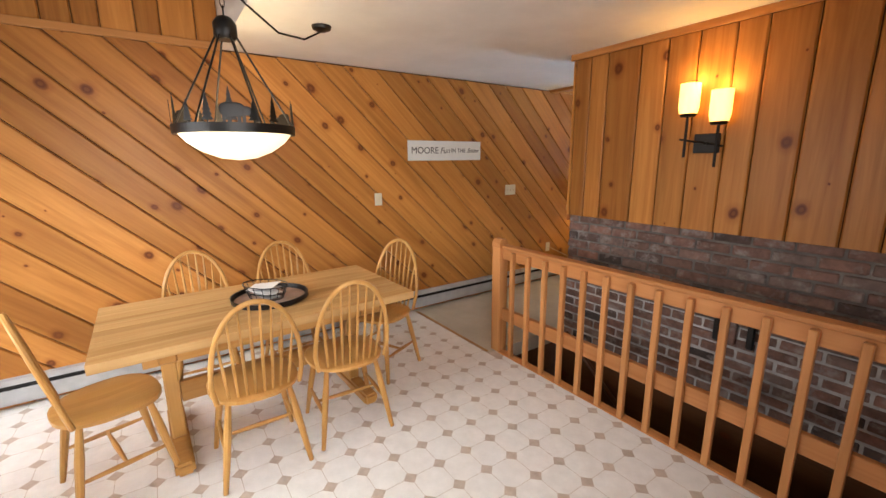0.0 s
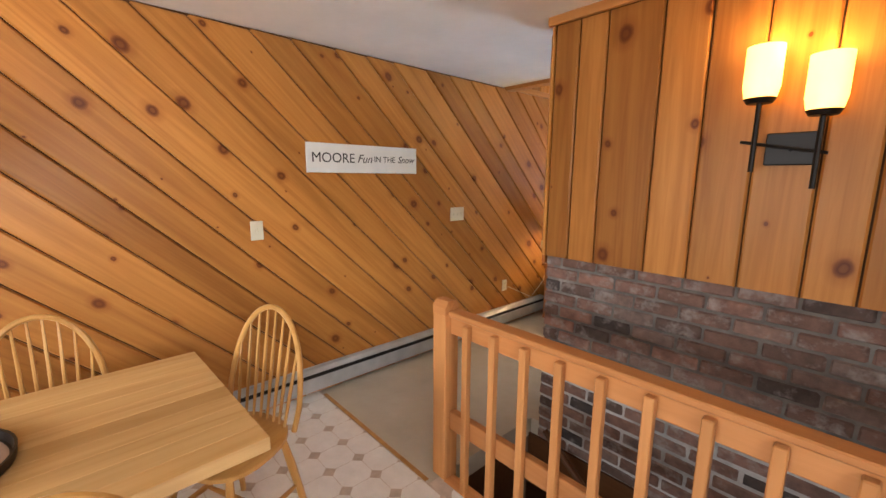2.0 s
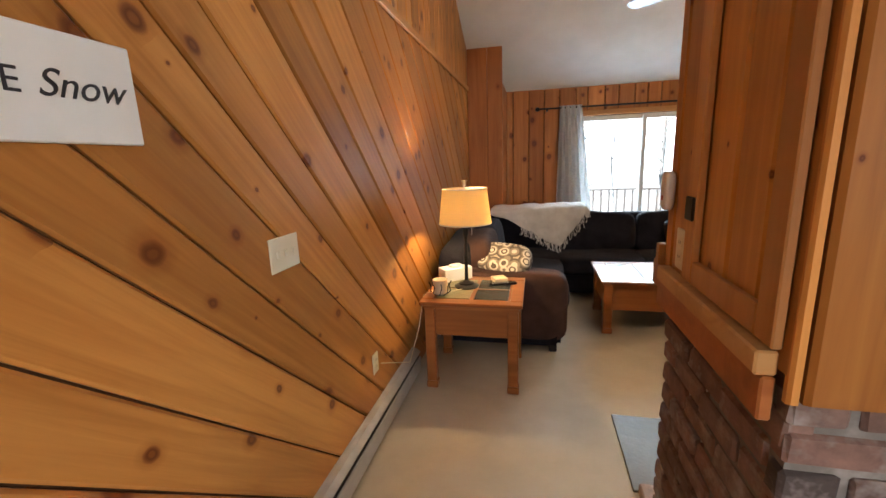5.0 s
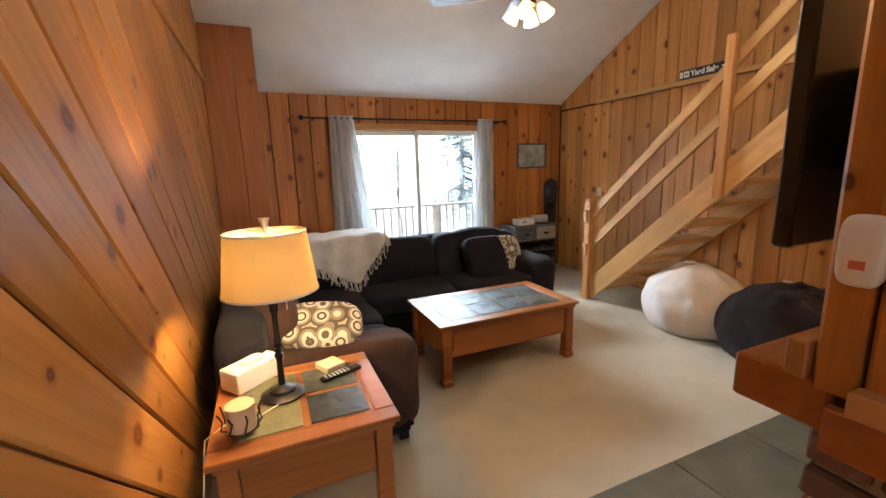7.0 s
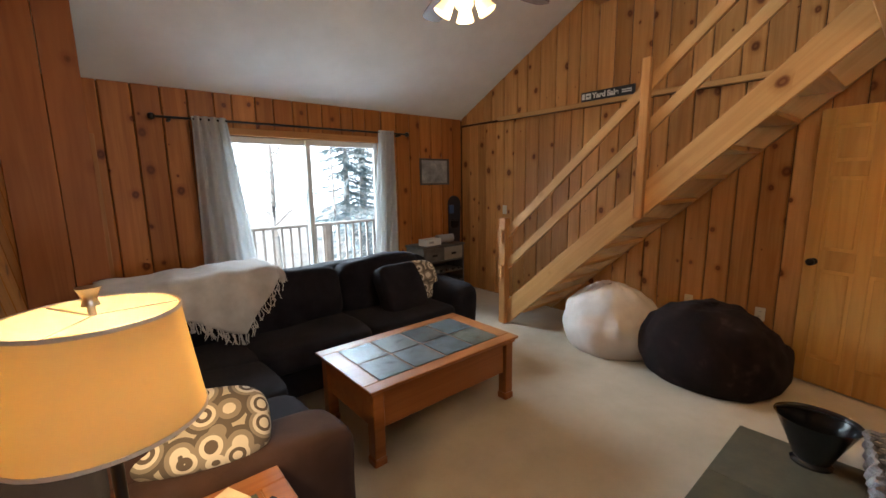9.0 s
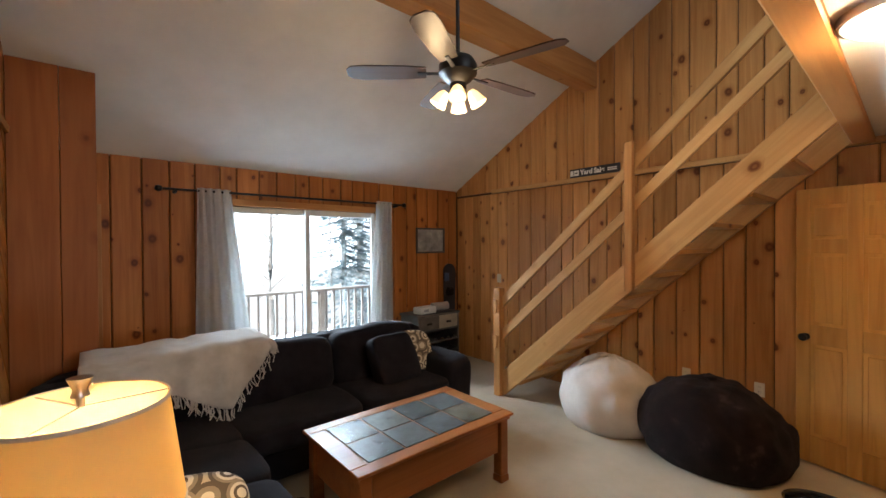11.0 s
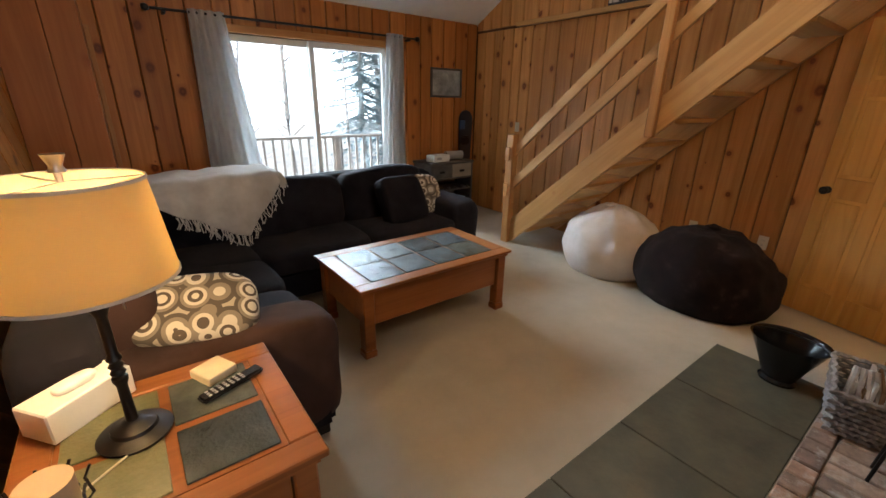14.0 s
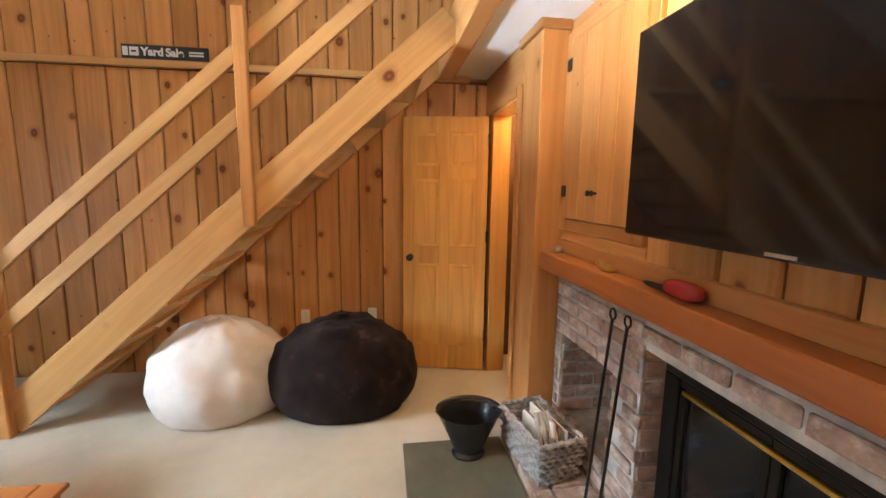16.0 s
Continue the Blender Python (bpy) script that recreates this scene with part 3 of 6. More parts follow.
# living-room side of the chimney
fire_face = thing("chimney_face", (0, 0, 0), 0, "pale worn brick fireplace face with a log niche", "fireplace", "", "structure")
FX, NX, NZ = 2.565, 2.785, 0.665         # fire opening edge, niche edge, niche head
for lo, hi in (((1.30, 4.05, 0), (1.60, CY1 - 0.012, 1.02)), ((FX + 0.012, 4.05, 0), (NX - 0.012, CY1 - 0.012, 1.02)), ((3.312, 4.05, 0), (3.42, CY1 - 0.012, 1.02)), ((1.60, 4.05, 0.87), (FX + 0.012, CY1 - 0.012, 1.02)), ((NX - 0.012, 4.05, NZ + 0.012), (3.312, CY1 - 0.012, 1.02)), ((NX - 0.012, 4.05, 0), (3.312, CY1 - 0.012, 0.19))):
    part("mortar_bed", box(lo, hi), MORTAR_BRIGHT, fire_face)
FL = frame_of((0, CY1, 0), (-1, 0, 0), (0, 0, 1))
boards(upper, FL, [(-2.60, 1.14), (-1.262, 1.14), (-1.262, ZF), (-2.60, ZF)], 90, 0.19, PINE_LIT, seed=33)
boards(upper, FL, [(-3.42, 1.14), (-2.60, 1.14), (-2.60, 1.27), (-3.42, 1.27)], 0, 0.2, PINE_LIT, seed=34)
boards(upper, FL, [(-3.42, 2.30), (-2.60, 2.30), (-2.60, ZF), (-3.42, ZF)], 0, 0.2, PINE_LIT, seed=34)
mantel = thing("mantel_shelf", (0, 0, 0), 0, "thick reddish-brown stained wooden mantel shelf over the fireplace", "mantel")
part("shelf", box((1.265, 4.37, 1.05), (3.335, 4.53, 1.145), 0.006), MANTEL, mantel)
part("under_board", box((1.238, 3.74, 1.03), (1.262, 4.368, 1.115), 0.004), MANTEL, mantel)
part("side_ledge", box((1.225, 3.74, 1.117), (1.262, 4.335, 1.163), 0.004), STAIR, mantel, "pale pine ledge on the chimney side")
part("back_strip", box((1.245, 4.402, 1.1455), (3.335, 4.435, 1.215), 0.003), PINE_X, mantel)
column = thing("pine_column", (0, 0, 0), 0, "boxed knotty pine column beside the fireplace", "pillar", "", "structure")
part("front_panel", box((3.36, 4.40, 0), (3.68, 4.56, ZF - 0.05), 0.004), PINE_Z, column)
part("side_panel", box((3.423, 3.84, 0), (3.70, 4.398, ZF - 0.05), 0.004), PINE_Z, column)
part("cap", box((3.345, 4.403, ZF - 0.05), (3.705, 4.58, ZF), 0.004), PINE_X, column)
bm = box((3.70, 4.44, 2.07), (XE, 4.55, ZF))
box((4.31, 4.44, 0), (XE, 4.55, 2.07), bm=bm)
structure("wall_door_head", bm, PINE_X, "knotty pine wall above the inner doorway", "wall")
frame1 = thing("door_frame_1", (0, 0, 0), 0, "varnished pine door casing round the open doorway", "door frame", "", "structure")
part("jamb", box((3.69, 4.43, 0), (3.72, 4.57, 2.04), 0.003), DOORWOOD, frame1)
part("jamb", box((4.28, 4.43, 0), (4.31, 4.57, 2.04), 0.003), DOORWOOD, frame1)
part("head", box((3.69, 4.43, 2.04), (4.31, 4.57, 2.07), 0.003), DOORWOOD, frame1)
part("casing", box((3.63, 4.565, 0), (3.69, 4.585, 2.11), 0.004), PINE_Z, frame1)
part("casing", box((3.692, 4.572, 2.05), (4.38, 4.59, 2.11), 0.004), PINE_X, frame1)
part("casing", box((4.312, 4.552, 0), (4.375, 4.57, 2.05), 0.004), DOORWOOD, frame1)

# the open panelled door, swung against the stair wall
door = thing("door_1", (4.30, 4.60, 0.012), 76, "varnished six-panel pine door standing open against the wall", "door", "", "structure")
DW, DH = 0.66, 2.02
part("leaf", box((0, -0.012, 0), (DW, 0.012, DH), 0.002), DOORWOOD, door)
for a, b in ((0, 0.085), (DW / 2 - 0.04, DW / 2 + 0.04), (DW - 0.085, DW)):
    part("stile", box((a, 0.0122, 0), (b, 0.022, DH), 0.003), DOORWOOD, door)
for a, b in ((0, 0.2), (0.88, 1.02), (1.55, 1.65), (1.9, DH)):
    for x0, x1 in ((0.0855, DW / 2 - 0.0405), (DW / 2 + 0.0405, DW - 0.0855)):
        part("rail", box((x0, 0.0122, a), (x1, 0.0215, b), 0.003), DOORWOOD, door)
for a, b in ((0.2, 0.88), (1.02, 1.55), (1.65, 1.9)):
    for x0, x1 in ((0.085, DW / 2 - 0.04), (DW / 2 + 0.04, DW - 0.085)):
        part("panel", box((x0 + 0.025, 0.0123, a + 0.025), (x1 - 0.025, 0.02, b - 0.025), 0.007), DOORWOOD, door)
part("knob", lathe([(0.002, 0), (0.026, 0.0), (0.026, 0.006), (0.011, 0.012), (0.011, 0.03), (0.027, 0.042), (0.027, 0.055), (0.014, 0.066), (0.001, 0.067)], 16), BLACK, door, "black round knob", True).matrix_local = pose(DW - 0.06, 0.022, 0.93, -90, 0, 0)
for z in (0.25, 1.06, 1.8):
    part("hinge", box((-0.012, 0.012, z), (0.004, 0.03, z + 0.09), 0.002), BLACK, door)
bulb("hall_light", (4.1, 4.1, 2.2), 34, (1, 0.66, 0.3), 0.06)

# wall cabinet over the mantel
wcab = thing("wall_cabinet", (0, 0, 0), 0, "knotty pine wall cabinet with two doors above the mantel", "cabinet")
part("face_frame", box((2.60, 4.385, 1.27), (2.66, 4.42, 2.30), 0.003), PINE_Z, wcab)
part("face_frame", box((3.29, 4.385, 1.27), (3.36, 4.42, 2.30), 0.003), PINE_Z, wcab)
part("face_frame", box((2.662, 4.385, 1.27), (3.288, 4.42, 1.33), 0.003), PINE_X, wcab)
part("face_frame", box((2.662, 4.385, 2.24), (3.288, 4.42, 2.30), 0.003), PINE_X, wcab)
part("back", box((2.66, 4.382, 1.33), (3.29, 4.388, 2.24)), BACKING, wcab)
for x0, x1, kx in ((2.668, 2.974, 2.955), (2.978, 3.284, 2.995)):
    d = part("cabinet_door", box((x0, 4.39, 1.335), ((x0 + x1) / 2 - 0.002, 4.428, 2.235), 0.003), PINE_Z, wcab)
    part("board", box(((x0 + x1) / 2 + 0.002, 4.39, 1.335), (x1, 4.428, 2.235), 0.003), PINE_Z, d)
    part("knob", lathe([(0.002, 0), (0.006, 0), (0.006, 0.014), (0.014, 0.02), (0.014, 0.028), (0.001, 0.031)], 12), BLACK, d, "", True).matrix_local = pose(kx, 4.428, 1.47, -90, 0, 0)
for z in (1.45, 2.1):
    part("hinge", box((3.275, 4.4205, z), (3.325, 4.432, z + 0.06), 0.002), BLACK, wcab, "black butterfly hinge")

# television on the chimney panelling
tv = thing("television", (0, 0, 0), 0, "large black flat television switched off on a wall bracket", "television")
part("bracket", box((1.75, 4.402, 1.5), (2.05, 4.545, 1.75), 0.005), BLACK, tv)
part("case", box((1.45, 4.548, 1.34), (2.455, 4.588, 1.985), 0.006), BLACKGLOSS, tv)
part("screen", box((1.462, 4.5885, 1.36), (2.443, 4.591, 1.973)), SCREEN, tv)
part("maker_mark", box((1.86, 4.5888, 1.347), (1.93, 4.5915, 1.355)), STEEL, tv)

# fireplace insert
insert = thing("fireplace_insert", (0.16, -0.065, 0), 0, "black iron fireplace insert with smoked glass doors and brass trim", "fireplace")
part("surround", box((1.50, 4.30, 0.79), (2.395, 4.37, 0.86), 0.004), BLACK, insert)
part("surround", box((2.32, 4.30, 0.01), (2.395, 4.37, 0.788), 0.004), BLACK, insert)
part("surround", box((1.50, 4.30, 0.01), (1.575, 4.37, 0.788), 0.004), BLACK, insert)
part("surround", box((1.577, 4.30, 0.01), (2.318, 4.37, 0.1), 0.004), BLACK, insert)
part("brass_trim", box((1.60, 4.352, 0.735), (2.295, 4.375, 0.752), 0.003), BRASS, insert, "polished brass strip")
for x0, x1 in ((1.577, 1.945), (1.950, 2.318)):
    d = part("glass_door", box((x0, 4.335, 0.102), (x1, 4.343, 0.786)), DARKGLASS, insert)
    for lo, hi in (((x0, 4.343, 0.102), (x0 + 0.03, 4.362, 0.73)), ((x1 - 0.03, 4.343, 0.102), (x1, 4.362, 0.73)), ((x0, 4.343, 0.755), (x1, 4.362, 0.786))):
        part("door_frame", box(lo, hi, 0.003), BLACK, d)

# hearth: slates and brick edge
slab_set = thing("slate_hearth", (0, 0, 0), 0, "greenish slate hearth slabs laid flush with the carpet", "hearth", "", "structure")
xs = [1.30, 1.66, 2.20, 2.78, 3.38]
for a, b in zip(xs, xs[1:]):
    part("slate_slab", box((a + 0.003, 4.72, -0.01), (b - 0.003, 5.30, 0.012), 0.003), SLATE, slab_set)
hearth = thing("brick_hearth", (0, 0, 0), 0, "low worn brick hearth step before the fireplace", "hearth", "", "structure")
rnd = random.Random(4)
for i in range(20):
    part("hearth_brick", box((1.32 + i * 0.103, 4.405, 0.002), (1.32 + i * 0.103 + 0.095, 4.60 + rnd.random() * 0.012, 0.062 + rnd.random() * 0.005), 0.006), BRICK_PALE, hearth)
    part("hearth_brick", box((1.32 + i * 0.103, 4.615, 0.002), (1.32 + i * 0.103 + 0.095, 4.71, 0.062 + rnd.random() * 0.005), 0.006), BRICK_PALE, hearth)


# ---- sliding door, curtains, deck ----
slider = thing("window_1", (0, 0, 0), 0, "white sliding glass door in a pine casing", "sliding door", "", "structure")
FRAME = plain("white_vinyl", (0.72, 0.72, 0.70), 0.4, vary=0.04)
for nm, lo, hi, m in (("casing", (WX0 - 0.06, YN - 0.025, 0), (WX0, YN + 0.1, WZ1 + 0.07), PINE_Z), ("casing", (WX1, YN - 0.025, 0), (WX1 + 0.06, YN + 0.1, WZ1 + 0.07), PINE_Z), ("casing", (WX0 + 0.002, YN - 0.025, WZ1), (WX1 - 0.002, YN + 0.1, WZ1 + 0.07), PINE_X), ("sill", (WX0 + 0.002, YN - 0.01, 0), (WX1 - 0.002, YN + 0.12, 0.06), FRAME)):
    part(nm, box(lo, hi, 0.004), m, slider)
for x0, x1, y in ((WX0 + 0.004, 2.31, YN + 0.045), (2.26, WX1 - 0.004, YN + 0.005)):
    sash = part("sash", box((x0, y, 0.062), (x0 + 0.055, y + 0.035, WZ1 - 0.004), 0.004), FRAME, slider)
    part("stile", box((x1 - 0.055, y, 0.062), (x1, y + 0.035, WZ1 - 0.004), 0.004), FRAME, sash)
    part("rail", box((x0 + 0.056, y, WZ1 - 0.07), (x1 - 0.056, y + 0.035, WZ1 - 0.004), 0.004), FRAME, sash)
    part("rail", box((x0 + 0.056, y, 0.062), (x1 - 0.056, y + 0.035, 0.13), 0.004), FRAME, sash)
    g = part("pane", box((x0 + 0.05, y + 0.014, 0.12), (x1 - 0.05, y + 0.02, WZ1 - 0.06)), GLASS, sash)
    g.visible_shadow = False
part("latch", box((3.125, YN - 0.022, 0.95), (3.15, YN + 0.004, 1.12), 0.005), BLACK, slider)

rodt = thing("curtain_rod", (0, 0, 0), 0, "dark iron curtain rod with ball finials and brackets", "curtain rod")
part("rod", rod_between((0.90, 9.10, 2.165), (3.53, 9.10, 2.165), 0.011), BLACK, rodt, "", True)
for x in (0.87, 3.56):
    part("finial", lathe([(0.002, -0.03), (0.024, -0.02), (0.03, 0), (0.024, 0.02), (0.002, 0.03)], 14, at=(x, 9.10, 2.165)), BLACK, rodt, "", True)
for x in (1.0, 3.45):
    part("bracket", box((x - 0.012, 9.09, 2.135), (x + 0.012, YN - 0.002, 2.16), 0.003), BLACK, rodt)


def curtain(x0, x1, b0, b1, label):
    """A hanging curtain, gathered at the top, spreading from x0..x1 to b0..b1 at the floor."""
    n, rows = 60, 14
    bm = bmesh.new()
    grid = []
    for j in range(rows + 1):
        f = j / rows
        z = 2.19 - f * 2.15
        row = []
        for i in range(n + 1):
            u = i / n
            x = (x0 + (x1 - x0) * u) * (1 - f) + (b0 + (b1 - b0) * u) * f
            y = 9.08 + 0.024 * math.sin(u * 2 * math.pi * 4.5 + 0.8 * math.sin(5 * u)) + 0.012 * math.sin(u * 17 + 3 * f) * f
            row.append(bm.verts.new((x, y, z)))
        grid.append(row)
    for a, b in zip(grid, grid[1:]):
        for i in range(n):
            bm.faces.new((a[i], a[i + 1], b[i + 1], b[i]))
    ob = part("curtain", bm, CURTAIN, None, "", True)
    sol = ob.modifiers.new("thickness", "SOLIDIFY")
    sol.thickness = 0.003
    return tagged(ob, label, "curtain", "curtains of the sliding door")


curtain(1.17, 1.46, 1.13, 1.72, "grey linen curtain hanging open beside the sliding door")
curtain(3.13, 3.36, 2.98, 3.38, "grey linen curtain hanging open beside the sliding door")

structure("ground", box((-400, YN + 3.2, -3.2), (400, 700, -3.0)), spotted("pale_ground", [(0.3, (0.55, 0.54, 0.52)), (0.7, (0.78, 0.77, 0.75))], 0.6, 1.0, 0.5), "pale leaf-littered ground below the deck", "ground")
sky_card = structure("backdrop", box((-90, 78, -12), (110, 78.5, 60)), glow("pale_haze_sky", (0.78, 0.90, 1.0), 5.0, (0.8, 0.85, 0.9)), "pale bright winter sky beyond the woods", "sky")
deck = thing("deck", (0, 0, 0), 0, "weathered grey wooden deck with a baluster railing", "deck", "", "structure")
for i in range(14):
    part("deck_board", box((-0.4, 9.38 + i * 0.145, -0.12), (5.6, 9.38 + i * 0.145 + 0.138, -0.09), 0.004), SNOWGREY, deck)
part("top_rail", box((-0.4, 11.25, 0.86), (5.6, 11.39, 0.90), 0.006), SNOWGREY, deck)
part("bottom_rail", box((-0.4, 11.3, 0.04), (5.6, 11.34, 0.12), 0.006), SNOWGREY, deck)
balu = bpy.data.meshes.new("deck_baluster")
tb = box((-0.017, -0.017, 0), (0.017, 0.017, 0.74), 0.003)
tb.to_mesh(balu)
tb.free()
balu.materials.append(SNOWGREY)
for i in range(42):
    o = new("deck_baluster", balu)
    o.parent, o.location = deck, (-0.3 + i * 0.14, 11.32, 0.121)
for x in (-0.35, 1.4, 3.4, 5.4):
    part("post", box((x - 0.045, 11.275, -0.09), (x + 0.045, 11.365, 0.858), 0.006), SNOWGREY, deck)
# bark colour raised to stand for overexposed daylight on the trees
BARK = spotted("paled_bark", [(0.3, (0.42, 0.40, 0.38)), (0.7, (0.66, 0.64, 0.62))], 12.0, 0.95, 0.8)
# needles whitened for snowy branches and, in colour, for the sun on them
NEEDLE = spotted("evergreen", [(0.3, (0.20, 0.28, 0.29)), (0.5, (0.36, 0.45, 0.48)), (0.65, (0.75, 0.80, 0.83))], 3.0, 0.9, 0.3)


def bare_tree(x, y, h, r, seed):
    rnd = random.Random(seed)
    t = thing("bare_tree", (x, y, -3.0), rnd.random() * 360, "leafless tree beyond the deck, grey bark paled for daylight glare", "tree", "trees beyond the deck")
    pts = [Vector((0.12 * math.sin(k * 0.9 + seed), 0.1 * math.cos(k * 1.3), h * k / 9)) for k in range(10)]
    part("trunk", tube(pts, [r * (1 - 0.085 * k) for k in range(10)], 9), BARK, t, "", True)
    bm = bmesh.new()
    for k in range(26):
        p = pts[2].lerp(pts[9], (k + rnd.random()) / 27)
        a, ln = rnd.random() * 6.28, (0.9 + rnd.random() * 1.5) * (1.15 - k / 34)
        d = Vector((math.cos(a), math.sin(a), 0.5 + rnd.random() * 0.5))
        q = [p, p + d * ln * 0.5, p + d * ln + Vector((0, 0, 0.2 * ln))]
        tube(q, [r * 0.26, r * 0.16, r * 0.05], 5, bm)
        for s in range(6):
            b = q[0].lerp(q[2], 0.35 + 0.1 * s)
            e = b + Vector((rnd.uniform(-1, 1), rnd.uniform(-1, 1), rnd.uniform(0, 1))).normalized() * ln * 0.4
            tube([b, e], [r * 0.08, r * 0.03], 4, bm)
    part("crown", bm, BARK, t)


def conifer(x, y, h, w, seed):
    rnd = random.Random(seed)
    t = thing("evergreen_tree", (x, y, -3.0), 0, "frosted blue-green evergreen tree beyond the deck, paled for sunlight", "tree", "trees beyond the deck")
    part("trunk", rod_between((0, 0, 0), (0, 0, h), 0.16, 0.02, 9), BARK, t)
    verts, faces = [], []
    for k in range(170):
        f = (k + rnd.random()) / 170
        z, a = 0.6 + f * (h - 0.8), rnd.random() * 6.283
        ln = w * (1 - f) ** 0.85 * (0.65 + 0.5 * rnd.random()) + 0.12
        d = Vector((math.cos(a), math.sin(a), -0.28 - 0.15 * rnd.random()))
        side = Vector((-math.sin(a), math.cos(a), 0))
        for s in range(16):
            g = (s + 0.6) / 16
            p = Vector((0, 0, z)) + d * ln * g + Vector((0, 0, 0.12 * g * g * ln))
            for sg in (-1, 1):
                tip = p + d * 0.16 + side * sg * (0.10 + 0.22 * (1 - g)) * (0.7 + 0.5 * rnd.random()) + Vector((0, 0, rnd.uniform(-0.1, 0.03)))
                n = len(verts)
                verts += [tuple(p - d * 0.05), tuple(p + d * 0.07 + Vector((0, 0, 0.03))), tuple(tip)]
                faces.append((n, n + 1, n + 2))
    me = bpy.data.meshes.new("crown")
    me.from_pydata(verts, [], faces)
    me.materials.append(NEEDLE)
    c = new("crown", me)
    c.parent = t


for k, (x, y, h, r) in enumerate(((1.2, 15.5, 9, 0.16), (2.6, 19, 11, 0.2), (0.2, 21, 10, 0.17), (3.2, 16.5, 8, 0.1), (-2.5, 19, 10, 0.18), (1.9, 24, 12, 0.2), (6.0, 22, 11, 0.2), (5.3, 15.0, 7, 0.08))):
    bare_tree(x, y, h, r * 0.65, k)
for k, (x, y, h, w) in enumerate(((7.5, 18.5, 9.5, 1.7), (9.8, 21.5, 10, 2.0), (12.5, 26, 12, 2.4))):
    conifer(x, y, h, w, 60 + k)


# ---- stair to the loft ----
stair = thing("open_stair", (0, 0, 0), 0, "open-riser pine stair with plank handrails up to the loft", "stair", "", "structure")
SX = 3.80
GO = 0.905                                  # rise over run of the flight


def plank_between(y0, z0, y1, z1, h, x0, x1, material, name, parent, bevel=0.004):
    """A plank in the plane of the flight, its length along local x; y0, z0 and y1, z1 are the middles of its ends."""
    a, b = Vector((0, y0, z0)), Vector((0, y1, z1))
    ln, ang = (b - a).length, math.atan2(z1 - z0, y0 - y1)
    bm = box((-ln / 2, -(x1 - x0) / 2, -h / 2), (ln / 2, (x1 - x0) / 2, h / 2), bevel)
    ob = part(name, bm, material, parent)
    m = Matrix(((0, 1, 0, (x0 + x1) / 2), (-math.cos(ang), 0, math.sin(ang), (y0 + y1) / 2), (math.sin(ang), 0, math.cos(ang), (z0 + z1) / 2), (0, 0, 0, 1)))
    ob.matrix_local = m
    return ob


def str_z(y):
    return 0.235 + (7.455 - y) * GO


for x0, x1 in ((SX - 0.04, SX), (4.545, 4.585)):
    plank_between(7.62, str_z(7.62), 4.97, str_z(4.97), 0.205, x0, x1, STAIR, "stringer", stair)
for k in range(11):
    z = 0.2 * (k + 1) - 0.01
    y = 7.455 - (z - 0.225) / GO
    part("tread", box((SX + 0.002, y - 0.125, z - 0.035), (4.543, y + 0.125, z), 0.005), STAIR, stair)
part("newel_post", box((SX - 0.085, 7.57, 0.0), (SX - 0.002, 7.66, 1.17), 0.006), PINE_Z, stair)
part("newel_post", box((SX - 0.09, 6.15, 1.25), (SX - 0.041, 6.22, 2.47), 0.006), PINE_Z, stair)
for z in (0.52, 0.9):
    part("cleat", box((SX - 0.1, 7.60, z), (SX - 0.086, 7.66, z + 0.14), 0.004), PINE_Z, stair)
for dz, (ya, yb2) in ((0.97, (7.6, 6.19)), (0.62, (7.6, 6.19)), (0.97, (6.185, 4.95)), (0.64, (6.185, 4.95))):
    plank_between(ya, str_z(ya) + dz - 0.08, yb2, str_z(yb2) + dz - 0.08, 0.085, SX - 0.039, SX - 0.004, STAIR, "handrail", stair)

ysign = thing("street_sign", (XE - 0.036, 6.95, 2.386), 0, "long black sign with white lettering resting on the ledge", "sign")
part("board", box((-0.012, -0.29, 0), (0.004, 0.29, 0.095), 0.002), plain("sign_black", (0.02, 0.02, 0.025), 0.4), ysign)
for a, b in ((0.175, 0.235), (0.245, 0.28)):
    part("white_box", box((-0.0145, a, 0.018), (-0.0125, b, 0.078)), PAPER, ysign)
part("arrow", box((-0.017, 0.19, 0.042), (-0.0147, 0.222, 0.054)), BLACK, ysign)
for z in (0.03, 0.05):
    part("small_print", box((-0.0145, -0.26, z), (-0.0125, -0.16, z + 0.012)), PAPER, ysign)


def lettering(text, size, m, material, parent, name="lettering", shear=0.0, extrude=0.0008, weight=0.0):
    cu = bpy.data.curves.new(name, "FONT")
    cu.body, cu.size, cu.extrude, cu.align_x, cu.align_y, cu.shear, cu.offset = text, size, extrude, "CENTER", "CENTER", shear, weight
    tmp = bpy.data.objects.new(name, cu)
    me = bpy.data.meshes.new_from_object(tmp)
    bpy.data.objects.remove(tmp)
    me.materials.append(material)
    ob = new(name, me)
    ob.parent, ob.matrix_local = parent, m
    return ob


for word, y in (("Yard", 0.085), ("Sale", -0.065)):
    lettering(word, 0.076, Matrix(((0, 0, -1, -0.0135), (-1, 0, 0, y), (0, 1, 0, 0.047), (0, 0, 0, 1))), PAPER, ysign, weight=0.003)

